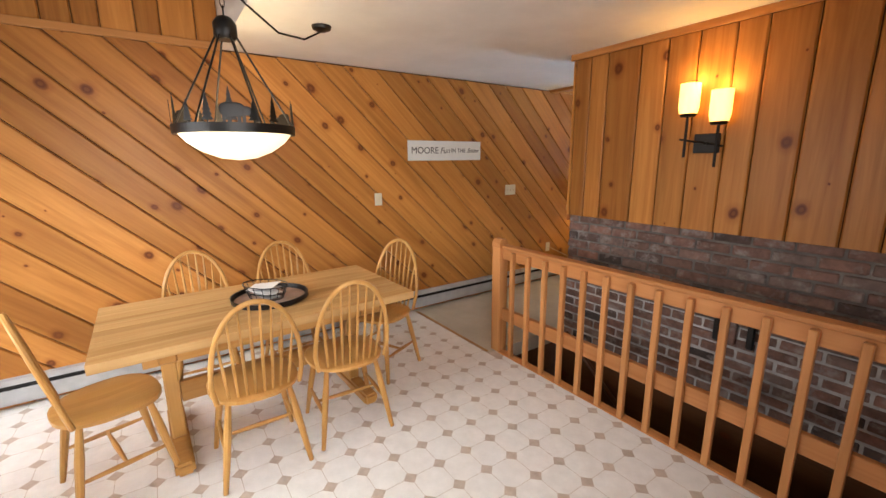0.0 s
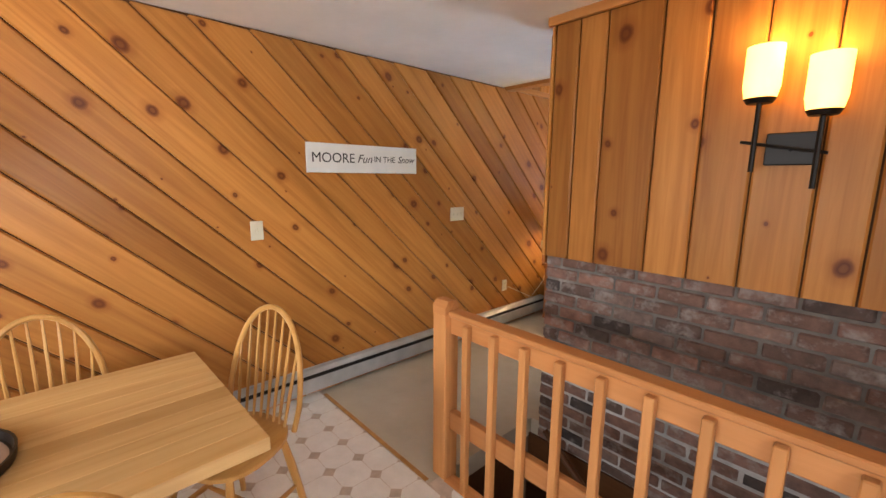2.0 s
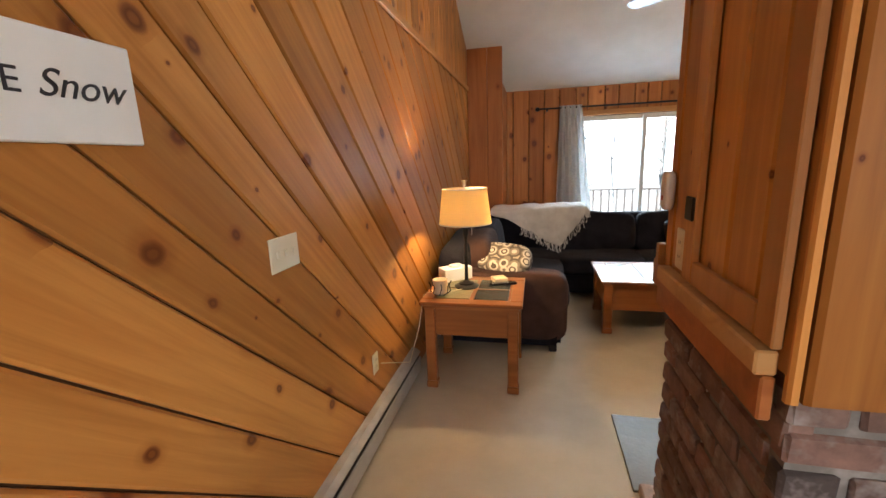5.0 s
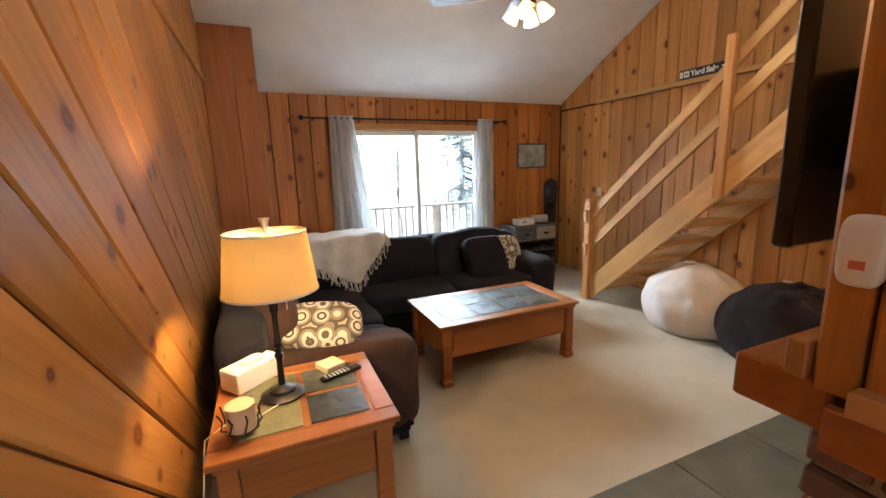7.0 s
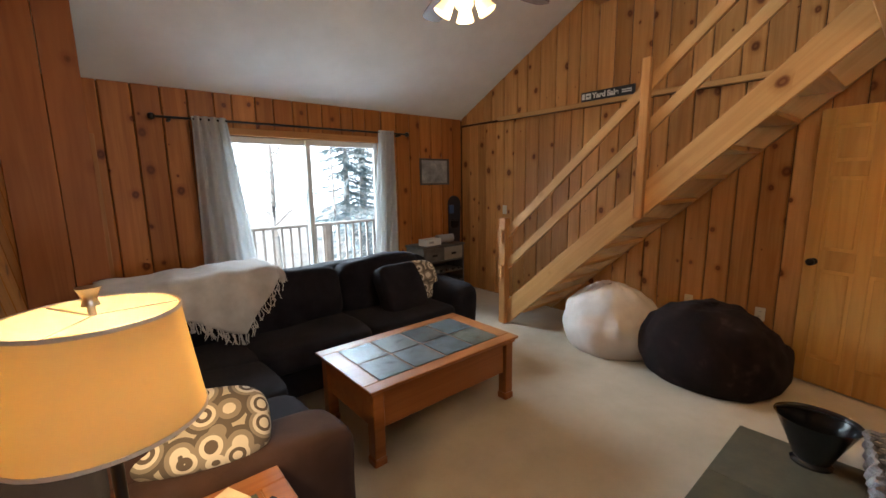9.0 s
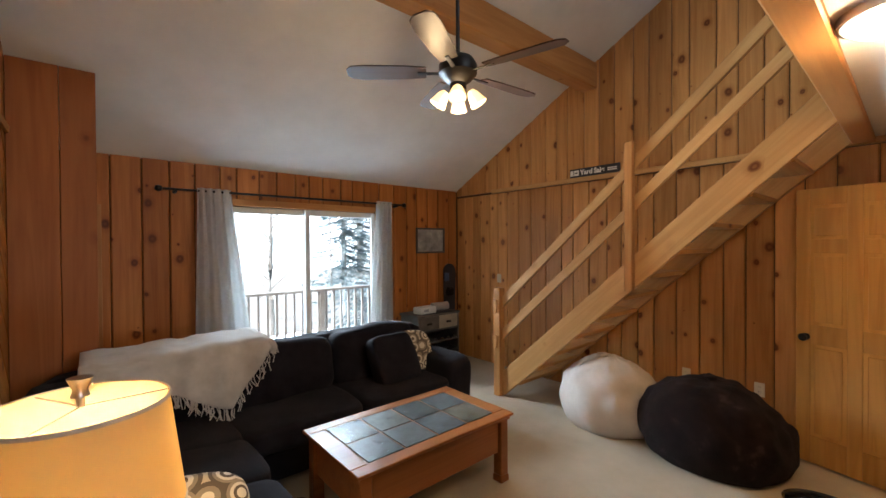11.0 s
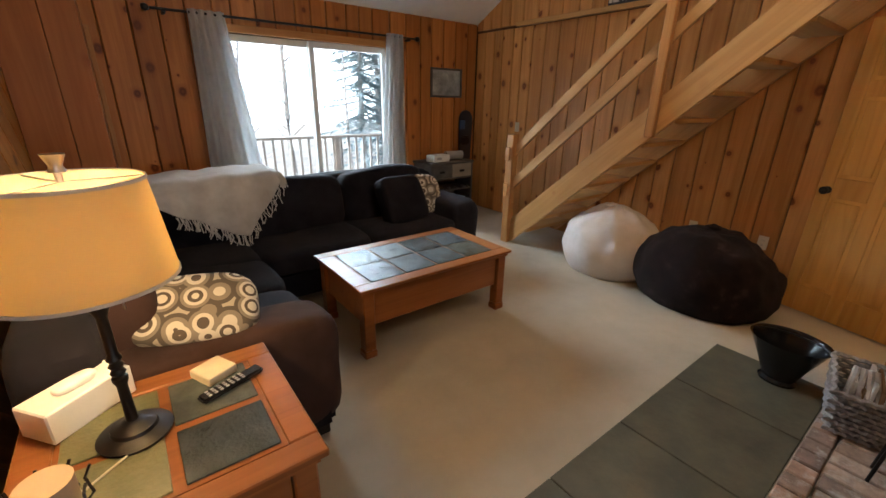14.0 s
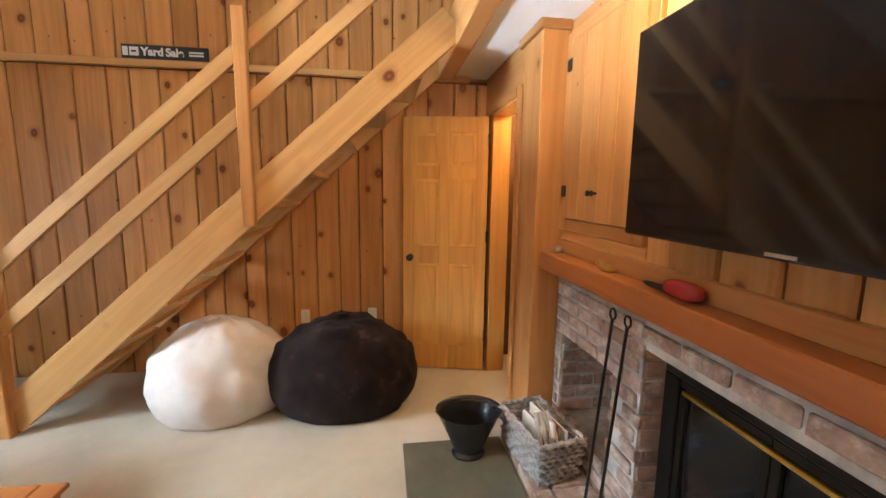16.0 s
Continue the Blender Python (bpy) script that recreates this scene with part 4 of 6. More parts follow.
# ---- sofa ----
sofa = thing("sectional_sofa", (0, 0, 0), 0, "charcoal fabric L-shaped sectional sofa with loose cushions", "sofa")
part("base", box((0.10, 6.06, 0.05), (1.06, 8.32, 0.28), 0.03, seg=2), CHENILLE, sofa)
part("base", box((1.062, 7.44, 0.05), (3.10, 8.32, 0.28), 0.03, seg=2), CHENILLE, sofa)
for x, y in ((0.16, 6.12), (1.0, 6.12), (3.04, 7.5), (3.04, 8.26), (0.16, 8.26)):
    part("foot", box((x - 0.03, y - 0.03, 0), (x + 0.03, y + 0.03, 0.06), 0.005), BLACK, sofa)
part("arm", cushion((0.60, 6.195, 0.36), (1.02, 0.30, 0.56), 0.3, 0.02), CHENILLE_LAMPLIT, sofa, "padded arm, its fabric browned for the lamp light", True)
part("arm", cushion((2.98, 7.86, 0.33), (0.30, 0.96, 0.54), 0.3, 0.02), CHENILLE, sofa, "", True)
part("back_frame", cushion((0.22, 7.1, 0.45), (0.26, 2.2, 0.78), 0.25, 0.02), CHENILLE, sofa, "", True)
part("back_frame", cushion((1.6, 8.22, 0.45), (3.0, 0.24, 0.78), 0.25, 0.02), CHENILLE, sofa, "", True)
for y0, y1 in ((6.27, 6.86), (6.86, 7.44)):
    part("seat_cushion", cushion((0.74, (y0 + y1) / 2, 0.365), (0.80, y1 - y0 + 0.01, 0.19), 0.3, 0.02), CHENILLE, sofa, "", True)
for x0, x1 in ((0.40, 1.12), (1.12, 1.98), (1.98, 2.84)):
    part("seat_cushion", cushion(((x0 + x1) / 2, 7.72, 0.365), (x1 - x0 + 0.01, 0.76, 0.19), 0.3, 0.02), CHENILLE, sofa, "", True)
for y0, y1, mt in ((6.22, 6.9, CHENILLE_LAMPLIT), (6.9, 7.6, CHENILLE)):
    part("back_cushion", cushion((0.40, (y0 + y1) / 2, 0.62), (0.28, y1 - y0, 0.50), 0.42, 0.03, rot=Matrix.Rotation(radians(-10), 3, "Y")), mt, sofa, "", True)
for x0, x1 in ((0.42, 1.1), (1.1, 1.97), (1.97, 2.84)):
    part("back_cushion", cushion(((x0 + x1) / 2, 8.02, 0.63), (x1 - x0, 0.30, 0.50), 0.42, 0.035, rot=Matrix.Rotation(radians(-10), 3, "X")), CHENILLE, sofa, "", True)


def ring_fabric():
    m, n, l, b = mat("ring_print_fabric")
    c = coords(n, l, (10.5, 10.5, 10.5), False)
    v = n.new("ShaderNodeTexVoronoi")
    v.inputs["Scale"].default_value, v.inputs["Randomness"].default_value = 1.0, 0.7
    l.new(c.outputs[0], v.inputs["Vector"])
    r = ramp(n, [(0.0, (0.62, 0.56, 0.45)), (0.2, (0.10, 0.075, 0.055)), (0.32, (0.60, 0.54, 0.44)), (0.44, (0.24, 0.20, 0.15)), (0.56, (0.10, 0.08, 0.06)), (0.7, (0.42, 0.36, 0.27))])
    r.color_ramp.interpolation = "CONSTANT"
    l.new(v.outputs["Distance"], r.inputs[0])
    l.new(r.outputs[0], b.inputs["Base Color"])
    b.inputs["Roughness"].default_value = 0.9
    return m


RINGS = ring_fabric()
ob = part("throw_pillow", cushion((0, 0, 0), (0.46, 0.16, 0.30), 0.62, 0.015), RINGS, None, "", True)
ob.matrix_world = pose(0.60, 6.28, 0.70, -52, 3, -14)
tagged(ob, "beige and brown ring-patterned throw pillow on the sofa arm", "pillow", "sofa pillows")
ob = part("throw_pillow", cushion((0, 0, 0), (0.46, 0.17, 0.44), 0.32, 0.02), CHENILLE, None, "", True)
ob.matrix_world = pose(2.45, 7.72, 0.62, -24, 0, 8)
tagged(ob, "charcoal square throw pillow leaning on the sofa back", "pillow", "sofa pillows")
ob = part("throw_pillow", cushion((0, 0, 0), (0.42, 0.15, 0.40), 0.6, 0.015), RINGS, None, "", True)
ob.matrix_world = pose(2.74, 7.86, 0.61, -20, 0, -12)
tagged(ob, "ring-patterned throw pillow behind a dark one", "pillow", "sofa pillows")

# throw draped over the sofa back
blanket = thing("throw_blanket", (0, 0, 0), 0, "cream woven throw with fringe draped over the sofa back", "blanket")
bm = bmesh.new()
grid = []
for i in range(37):
    u = i / 36
    row = []
    for j in range(25):
        v = j / 24
        x = 0.34 + 1.06 * u
        drop = v * (0.10 + 0.34 * max(0, 1 - abs(u - 0.72) / 0.62))
        z = 0.955 - 0.03 * (1 - u) + 0.008 * math.sin(u * 19 + v * 5) + 0.012 * noise.noise(Vector((u * 9, v * 6, 1)))
        y = 8.33
        if v < 0.35:
            y = 8.34 - v / 0.35 * 0.46
        else:
            k = (v - 0.35) / 0.65
            L = (0.03 + 0.42 * (u / 0.78 if u < 0.78 else max(0, (1 - u) / 0.22))) * k
            y, z = 7.88 - 0.12 * k - 0.03 * math.sin(k * 3), z - L
        row.append(bm.verts.new((x + 0.03 * v * math.sin(u * 7), y + 0.014 * math.sin(u * 31 + v), z)))
    grid.append(row)
for a, b in zip(grid, grid[1:]):
    for j in range(24):
        bm.faces.new((a[j], a[j + 1], b[j + 1], b[j]))
ends = [tuple(grid[i][24].co) for i in range(12, 37)] + [tuple(grid[36][j].co) for j in range(9, 24)]
cl = part("cloth", bm, FLEECE, blanket, "", True)
cl.modifiers.new("thickness", "SOLIDIFY").thickness = 0.012
fb = bmesh.new()
rnd = random.Random(3)
for p in ends:
    for k in range(3):
        q = Vector(p) + Vector((rnd.uniform(-0.02, 0.02), 0, 0))
        tube([q, q + Vector((rnd.uniform(-0.01, 0.02), -0.012, -0.035)), q + Vector((rnd.uniform(-0.02, 0.03), -0.01, -0.08))], 0.004, 5, fb)
tagged(part("fringe", fb, FLEECE, blanket), "", "", "", "stuff")

# ---- coffee table ----
ct = thing("coffee_table", (2.005, 6.825, 0), 0, "brown oak lift-top coffee table with slate tile inlay", "table")
HX, HY = 0.605, 0.355
for sx in (-1, 1):
    for sy in (-1, 1):
        x, y = sx * (HX - 0.065), sy * (HY - 0.065)
        lg = box((x - 0.036, y - 0.036, 0.05), (x + 0.036, y + 0.036, 0.43), 0.005)
        box((x - 0.042, y - 0.042, 0), (x + 0.042, y + 0.042, 0.05), 0.008, bm=lg)
        part("leg", lg, MISSION, ct)
for sy in (-1, 1):
    part("apron", box((-HX + 0.102, sy * (HY - 0.065) - 0.012, 0.21), (HX - 0.102, sy * (HY - 0.065) + 0.012, 0.43), 0.003), MISSION, ct)
for sx in (-1, 1):
    part("apron", box((sx * (HX - 0.065) - 0.012, -HY + 0.102, 0.21), (sx * (HX - 0.065) + 0.012, HY - 0.102, 0.43), 0.003), MISSION, ct)
part("top_bed", box((-HX + 0.02, -HY + 0.02, 0.43), (HX - 0.02, HY - 0.02, 0.455)), MISSION, ct)
for lo, hi in (((-HX, -HY, 0.4555), (HX, -HY + 0.085, 0.475)), ((-HX, HY - 0.085, 0.4555), (HX, HY, 0.475)), ((-HX, -HY + 0.086, 0.4555), (-HX + 0.11, HY - 0.086, 0.475)), ((HX - 0.11, -HY + 0.086, 0.4555), (HX, HY - 0.086, 0.475))):
    part("top_frame", box(lo, hi, 0.004), MISSION, ct)
part("tile_bed", box((-HX + 0.111, -HY + 0.087, 0.4557), (HX - 0.111, HY - 0.087, 0.4705)), MISSION, ct)
tw, th = (2 * HX - 0.222) / 4, (2 * HY - 0.174) / 2
for i in range(4):
    for j in range(2):
        x, y = -HX + 0.111 + i * tw, -HY + 0.087 + j * th
        part("slate_tile", box((x + 0.006, y + 0.006, 0.4707), (x + tw - 0.006, y + th - 0.006, 0.4765), 0.002), SLATE_TILE, ct)

# ---- end table, lamp and small things ----
et = thing("end_table", (0.455, 5.72, 0), 0, "brown oak end table with slate tile inlay beside the sofa", "table")
EX, EY = 0.33, 0.315
for sx in (-1, 1):
    for sy in (-1, 1):
        x, y = sx * (EX - 0.06), sy * (EY - 0.06)
        lg = box((x - 0.033, y - 0.033, 0.05), (x + 0.033, y + 0.033, 0.57), 0.005)
        box((x - 0.038, y - 0.038, 0), (x + 0.038, y + 0.038, 0.05), 0.007, bm=lg)
        part("leg", lg, MISSION, et)
for sy in (-1, 1):
    part("apron", box((-EX + 0.094, sy * (EY - 0.06) - 0.012, 0.38), (EX - 0.094, sy * (EY - 0.06) + 0.012, 0.57), 0.003), MISSION, et)
for sx in (-1, 1):
    part("apron", box((sx * (EX - 0.06) - 0.012, -EY + 0.094, 0.38), (sx * (EX - 0.06) + 0.012, EY - 0.094, 0.57), 0.003), MISSION, et)
part("drawer_knob", lathe([(0.002, 0), (0.007, 0), (0.007, 0.012), (0.014, 0.02), (0.001, 0.026)], 12), BLACK, et, "", True).matrix_local = pose(EX - 0.048, 0, 0.48, 0, 90, 0)
part("top_bed", box((-EX + 0.02, -EY + 0.02, 0.57), (EX - 0.02, EY - 0.02, 0.595)), MISSION, et)
for lo, hi in (((-EX, -EY, 0.5955), (EX, -EY + 0.08, 0.62)), ((-EX, EY - 0.08, 0.5955), (EX, EY, 0.62)), ((-EX, -EY + 0.081, 0.5955), (-EX + 0.08, EY - 0.081, 0.62)), ((EX - 0.08, -EY + 0.081, 0.5955), (EX, EY - 0.081, 0.62))):
    part("top_frame", box(lo, hi, 0.004), MISSION, et)
part("tile_bed", box((-EX + 0.081, -EY + 0.082, 0.5957), (EX - 0.081, EY - 0.082, 0.617)), MISSION, et)
tw, th = (2 * EX - 0.162) / 2, (2 * EY - 0.164) / 2
for i in range(2):
    for j in range(2):
        x, y = -EX + 0.081 + i * tw, -EY + 0.082 + j * th
        part("slate_tile", box((x + 0.014, y + 0.014, 0.6172), (x + tw - 0.014, y + th - 0.014, 0.6225), 0.002), SLATE_TILE if i else SLATE_WARM, et)

lamp = thing("table_lamp", (0.382, 5.765, 0.6225), 0, "bronze table lamp with a lit cream drum shade", "lamp")
part("base", lathe([(0.001, 0), (0.085, 0), (0.088, 0.008), (0.07, 0.018), (0.055, 0.022), (0.052, 0.032), (0.03, 0.04), (0.016, 0.05), (0.001, 0.05)], 28), BLACK, lamp, "", True)
part("stem", lathe([(0.001, 0.05), (0.014, 0.05), (0.012, 0.16), (0.018, 0.175), (0.018, 0.185), (0.012, 0.19), (0.018, 0.2), (0.012, 0.21), (0.018, 0.22), (0.012, 0.23), (0.018, 0.24), (0.012, 0.255), (0.012, 0.36), (0.02, 0.38), (0.02, 0.44), (0.001, 0.44)], 16), BLACK, lamp, "", True)
part("shade", lathe([(0.182, 0.455), (0.152, 0.695), (0.149, 0.695), (0.179, 0.455), (0.182, 0.455)], 40), SHADE_LAMP, lamp, "lit cream drum shade", True)
for z, rr in ((0.455, 0.1825), (0.689, 0.1535)):
    part("shade_trim", lathe([(rr, z), (rr + 0.0015, z), (rr + 0.001, z + 0.008), (rr - 0.001, z + 0.008), (rr, z)], 40), FLEECE, lamp, "beige binding on the shade", True)
part("pull_chain", rod_between((0.05, -0.03, 0.38), (0.05, -0.03, 0.5), 0.002, None, 5), STEEL, lamp)
part("finial", lathe([(0.001, 0.69), (0.007, 0.69), (0.007, 0.71), (0.016, 0.712), (0.012, 0.725), (0.022, 0.75), (0.001, 0.751)], 14), STEEL, lamp, "brushed metal finial", True)
for a in range(3):
    part("spider_arm", rod_between((0, 0, 0.69), (0.15 * math.cos(a * 2.1), 0.15 * math.sin(a * 2.1), 0.692), 0.002, None, 5), STEEL, lamp)
bulb("table_lamp_bulb", (0.382, 5.765, 1.165), 26, (1, 0.68, 0.34), 0.03)

tb2 = thing("tissue_box", (0.265, 5.95, 0.6225), -52, "white tissue box on the end table", "tissue box")
part("carton", box((-0.06, -0.115, 0), (0.06, 0.115, 0.095), 0.004), PAPER, tb2)
part("tissue", cushion((0, 0, 0.105), (0.05, 0.11, 0.03), 0.7, 0.01), PAPER, tb2, "", True)
cand = thing("candle_holder", (0.235, 5.565, 0.6225), 0, "black scrolled wire candle holder with a cream candle", "candle")
cand.scale = (1.35, 1.35, 1.25)
part("candle", lathe([(0.001, 0.012), (0.036, 0.012), (0.037, 0.085), (0.001, 0.085)], 20), plain("candle_wax", (0.5, 0.36, 0.22), 0.6), cand, "", True)
for k in range(8):
    a = k * math.pi / 4
    part("scroll_wire", tube([(0.03 * math.cos(a), 0.03 * math.sin(a), 0.004), (0.05 * math.cos(a + .2), 0.05 * math.sin(a + .2), 0.02), (0.046 * math.cos(a + .4), 0.046 * math.sin(a + .4), 0.05), (0.056 * math.cos(a + .3), 0.056 * math.sin(a + .3), 0.075)], 0.0025, 5), BLACK, cand)
rem = thing("remote_control", (0.635, 5.825, 0.6226), -70, "black television remote control lying on the end table", "remote control")
part("body", box((-0.022, -0.1, 0), (0.022, 0.1, 0.018), 0.006, seg=2), BLACKGLOSS, rem)
for i in range(3):
    for j in range(7):
        part("button", box((-0.015 + i * 0.012, -0.08 + j * 0.018, 0.018), (-0.007 + i * 0.012, -0.07 + j * 0.018, 0.0205), 0.001), GREYMETAL, rem)
np_ = thing("note_pad", (0.60, 5.92, 0.6226), 25, "stack of cream coasters and paper on the end table", "note pad")
part("page_block", box((-0.05, -0.05, 0), (0.05, 0.05, 0.03), 0.003), plain("cream_paper", (0.66, 0.56, 0.38), 0.8), np_)
cord = part("lamp_cord", tube([(0.36, 5.68, 0.628), (0.28, 5.62, 0.627), (0.17, 5.62, 0.628), (0.11, 5.58, 0.61), (0.09, 5.5, 0.4), (0.08, 5.3, 0.25), (0.03, 4.95, 0.42)], 0.003, 6), IVORY, None, "", True)
tagged(cord, "thin ivory lamp cord running down to the outlet", "cord")


# ---- beanbags ----
def beanbag(x, y, sx, sy, h, material, label, seed):
    bm = bmesh.new()
    bmesh.ops.create_uvsphere(bm, u_segments=56, v_segments=36, radius=1.0)
    for v in bm.verts:
        p = v.co.copy()
        z = math.copysign(abs(p.z) ** 0.8, p.z)
        flat = max(z, -0.55)
        rr = 1 + 0.10 * (1 - abs(z)) - 0.05 * max(0, z)
        a = math.atan2(p.y, p.x)
        crease = 0.03 * math.sin(a * 8 + seed + 5 * z + 2 * noise.noise(p * 2))  * max(0, 0.9 - abs(z - 0.1)) + 0.05 * noise.noise(p * 1.6 + Vector((seed, 0, 0))) + 0.045 * noise.noise(p * 4.5 + Vector((seed, 3, 0))) - 0.05 * abs(noise.noise(Vector((a * 2.2, z * 1.2, seed * 3)))) * max(0, z + 0.3) * 0.5
        v.co = Vector((p.x * rr * sx / 2 * (1 + crease), p.y * rr * sy / 2 * (1 + crease), (flat + 0.55) / 1.55 * h * (1 + crease * (0 if z < -0.4 else 1))))
    bag = thing("beanbag", (x, y, 0), 0, label, "beanbag", "beanbags by the stair")
    body = part("body", bm, material, bag, "", True)
    tops = [v.co for v in body.data.vertices]
    peak = max(tops, key=lambda c: c.z)
    part("gathered_top", cushion((peak.x, peak.y, peak.z - 0.004), (0.12, 0.09, 0.03), 0.8, 0.015, 8, freq=20), material, bag, "", True)
    return bag


beanbag(4.03, 6.50, 0.80, 0.82, 0.60, BEAN_WHITE, "ivory plush beanbag slumped under the stair", 1)
beanbag(3.98, 5.68, 0.78, 0.95, 0.61, BEAN_DARK, "dark brown plush beanbag against the stair wall", 5)

# ---- ceiling fan ----
fan = thing("ceiling_fan", (2.08, 6.45, -0.02), 0, "bronze ceiling fan with dark blades and a lit glass cluster", "ceiling fan")
zc = roof_z(6.47)
part("canopy", lathe([(0.001, zc + 0.02), (0.07, zc + 0.02), (0.065, zc - 0.05), (0.02, zc - 0.08), (0.001, zc - 0.08)], 20), BLACK, fan, "", True)
part("down_rod", rod_between((0, 0, 2.78), (0, 0, zc - 0.05), 0.012), BLACK, fan)
part("motor", lathe([(0.001, 2.80), (0.03, 2.80), (0.09, 2.77), (0.115, 2.73), (0.115, 2.68), (0.08, 2.64), (0.05, 2.62), (0.05, 2.58), (0.001, 2.58)], 28), BLACK, fan, "", True)
for k in range(5):
    a = radians(68 + 72 * k)
    bm = bmesh.new()
    prof = [(0.19, 0.05), (0.30, 0.062), (0.55, 0.068), (0.63, 0.06), (0.66, 0.03)]
    up = [(r, w) for r, w in prof] + [(r, -w) for r, w in reversed(prof)]
    lo_v = [bm.verts.new((r, w, -0.004)) for r, w in up]
    hi_v = [bm.verts.new((r, w, 0.004)) for r, w in up]
    bm.faces.new(lo_v)
    bm.faces.new(hi_v)
    for i in range(len(up)):
        bm.faces.new((lo_v[i], lo_v[(i + 1) % len(up)], hi_v[(i + 1) % len(up)], hi_v[i]))
    bl = part("blade", bm, FAN_BLADE, fan)
    bl.matrix_local = Matrix.Translation((0, 0, 2.69)) @ Matrix.Rotation(a, 4, "Z") @ Matrix.Rotation(radians(11), 4, "X")
    arm = part("blade_arm", box((0.09, -0.012, -0.012), (0.24, 0.012, -0.005), 0.002), BLACK, bl)
for k in range(4):
    a = radians(45 + 90 * k)
    sh = part("glass_shade", lathe([(0.02, 0), (0.032, -0.02), (0.04, -0.05), (0.052, -0.092), (0.049, -0.092), (0.037, -0.05), (0.018, -0.004)], 18), SHADE_FAN, fan, "lit amber glass shade", True)
    sh.matrix_local = Matrix.Translation((0.075 * math.cos(a), 0.075 * math.sin(a), 2.575)) @ Matrix.Rotation(a, 4, "Z") @ Matrix.Rotation(radians(-33), 4, "Y")
bulb("fan_bulbs", (2.08, 6.45, 2.40), 22, (1, 0.7, 0.38), 0.08)

disc = thing("ceiling_light", (2.33, 4.69, ZF - 0.06), 0, "round flush ceiling light, switched on", "ceiling light")
part("diffuser", lathe([(0.001, 0), (0.1, 0.004), (0.13, 0.025), (0.135, 0.045), (0.001, 0.045)], 28), SHADE_DISC, disc, "", True)
part("ring", lathe([(0.136, 0.03), (0.145, 0.03), (0.145, 0.06), (0.136, 0.06), (0.136, 0.03)], 28), STEEL, disc, "", True)
bulb("flush_light", (2.33, 4.69, ZF - 0.10), 24, (1, 0.76, 0.48), 0.08)

# ---- far corner: cabinet, picture, board ----
wr = thing("wine_cabinet", (3.90, 8.98, 0), 0, "weathered dark wood wine cabinet with two drawers and open racks", "cabinet")
part("top", box((-0.37, -0.2, 0.70), (0.37, 0.2, 0.73), 0.004), STONEGREY, wr)
for x in (-0.35, 0.335):
    part("side", box((x, -0.19, 0), (x + 0.02, 0.19, 0.699), 0.002), STONEGREY, wr)
part("back", box((-0.329, 0.17, 0.02), (0.334, 0.188, 0.699)), STONEGREY, wr)
for z in (0.05, 0.2, 0.35, 0.50):
    part("shelf", box((-0.329, -0.185, z), (0.334, 0.169, z + 0.018), 0.002), STONEGREY, wr)
for k, (x, mt) in enumerate(((-0.327, STONEGREY), (0.004, plain("pale_drawer", (0.30, 0.26, 0.21), 0.7)))):
    d = part("drawer", box((x, -0.188, 0.525), (x + 0.328, 0.16, 0.695), 0.004), mt, wr)
    part("pull", box((x + 0.12, -0.2, 0.59), (x + 0.2, -0.1885, 0.62), 0.003), BLACK, d)
for z in (0.068, 0.218, 0.368):
    for k in range(6):
        part("bottle_cradle", box((-0.30 + k * 0.11, -0.186, z + 0.001), (-0.25 + k * 0.11, -0.17, z + 0.03), 0.004), BLACK, wr)
bx = thing("game_console_box", (3.80, 8.93, 0.73), 4, "small white box lying on the wine cabinet", "box")
part("carton", box((-0.17, -0.08, 0), (0.1, 0.08, 0.085), 0.004), PAPER, bx)
part("label", box((-0.12, -0.0815, 0.03), (-0.04, -0.0802, 0.06)), GREYMETAL, bx)
rl = part("paper_roll", rod_between((3.93, 8.98, 0.79), (4.18, 8.95, 0.79), 0.055, None, 20), GREYMETAL, None, "", True)
tagged(rl, "grey plastic roll lying on the wine cabinet", "roll")
sb = thing("snowboard", (4.32, 9.06, 0.01), 0, "dark snowboard with blue graphics leaning in the corner", "snowboard")
bm = bmesh.new()
outl = [(0.12 * math.cos(a), 0.12 * math.sin(a)) for a in [math.pi * k / 10 for k in range(11)]]
loop = [(x, 1.24 + z) for x, z in outl] + [(-0.105, 0.65)] + [(-x, 0.13 - z) for x, z in outl] + [(0.105, 0.65)]
fv = [bm.verts.new((x, 0, z)) for x, z in loop]
bv = [bm.verts.new((x, 0.012, z)) for x, z in loop]
bm.faces.new(fv)
bm.faces.new(bv)
for i in range(len(loop)):
    bm.faces.new((fv[i], fv[(i + 1) % len(loop)], bv[(i + 1) % len(loop)], bv[i]))
part("deck", bm, plain("snowboard_deck", (0.025, 0.027, 0.035), 0.3), sb).matrix_local = pose(0, 0, 0, -5, 5, 0)
for z in (0.45, 0.9):
    part("binding", box((-0.06, -0.05, z), (0.06, 0.02, z + 0.12), 0.02, seg=2), BLACK, sb)
part("graphic", box((-0.04, 0.055, 1.1), (0.05, 0.07, 1.22), 0.004), plain("blue_graphic", (0.05, 0.10, 0.2), 0.4), sb)
pic = thing("framed_picture", (4.08, YN - 0.004, 1.70), 0, "small framed snowy landscape picture on the pine wall", "picture")
part("canvas", box((-0.23, -0.012, -0.155), (0.23, -0.002, 0.155)), spotted("snow_scene", [(0.3, (0.16, 0.17, 0.17)), (0.55, (0.32, 0.33, 0.33)), (0.7, (0.50, 0.50, 0.49))], 7.0, 0.7, 0.1), pic)
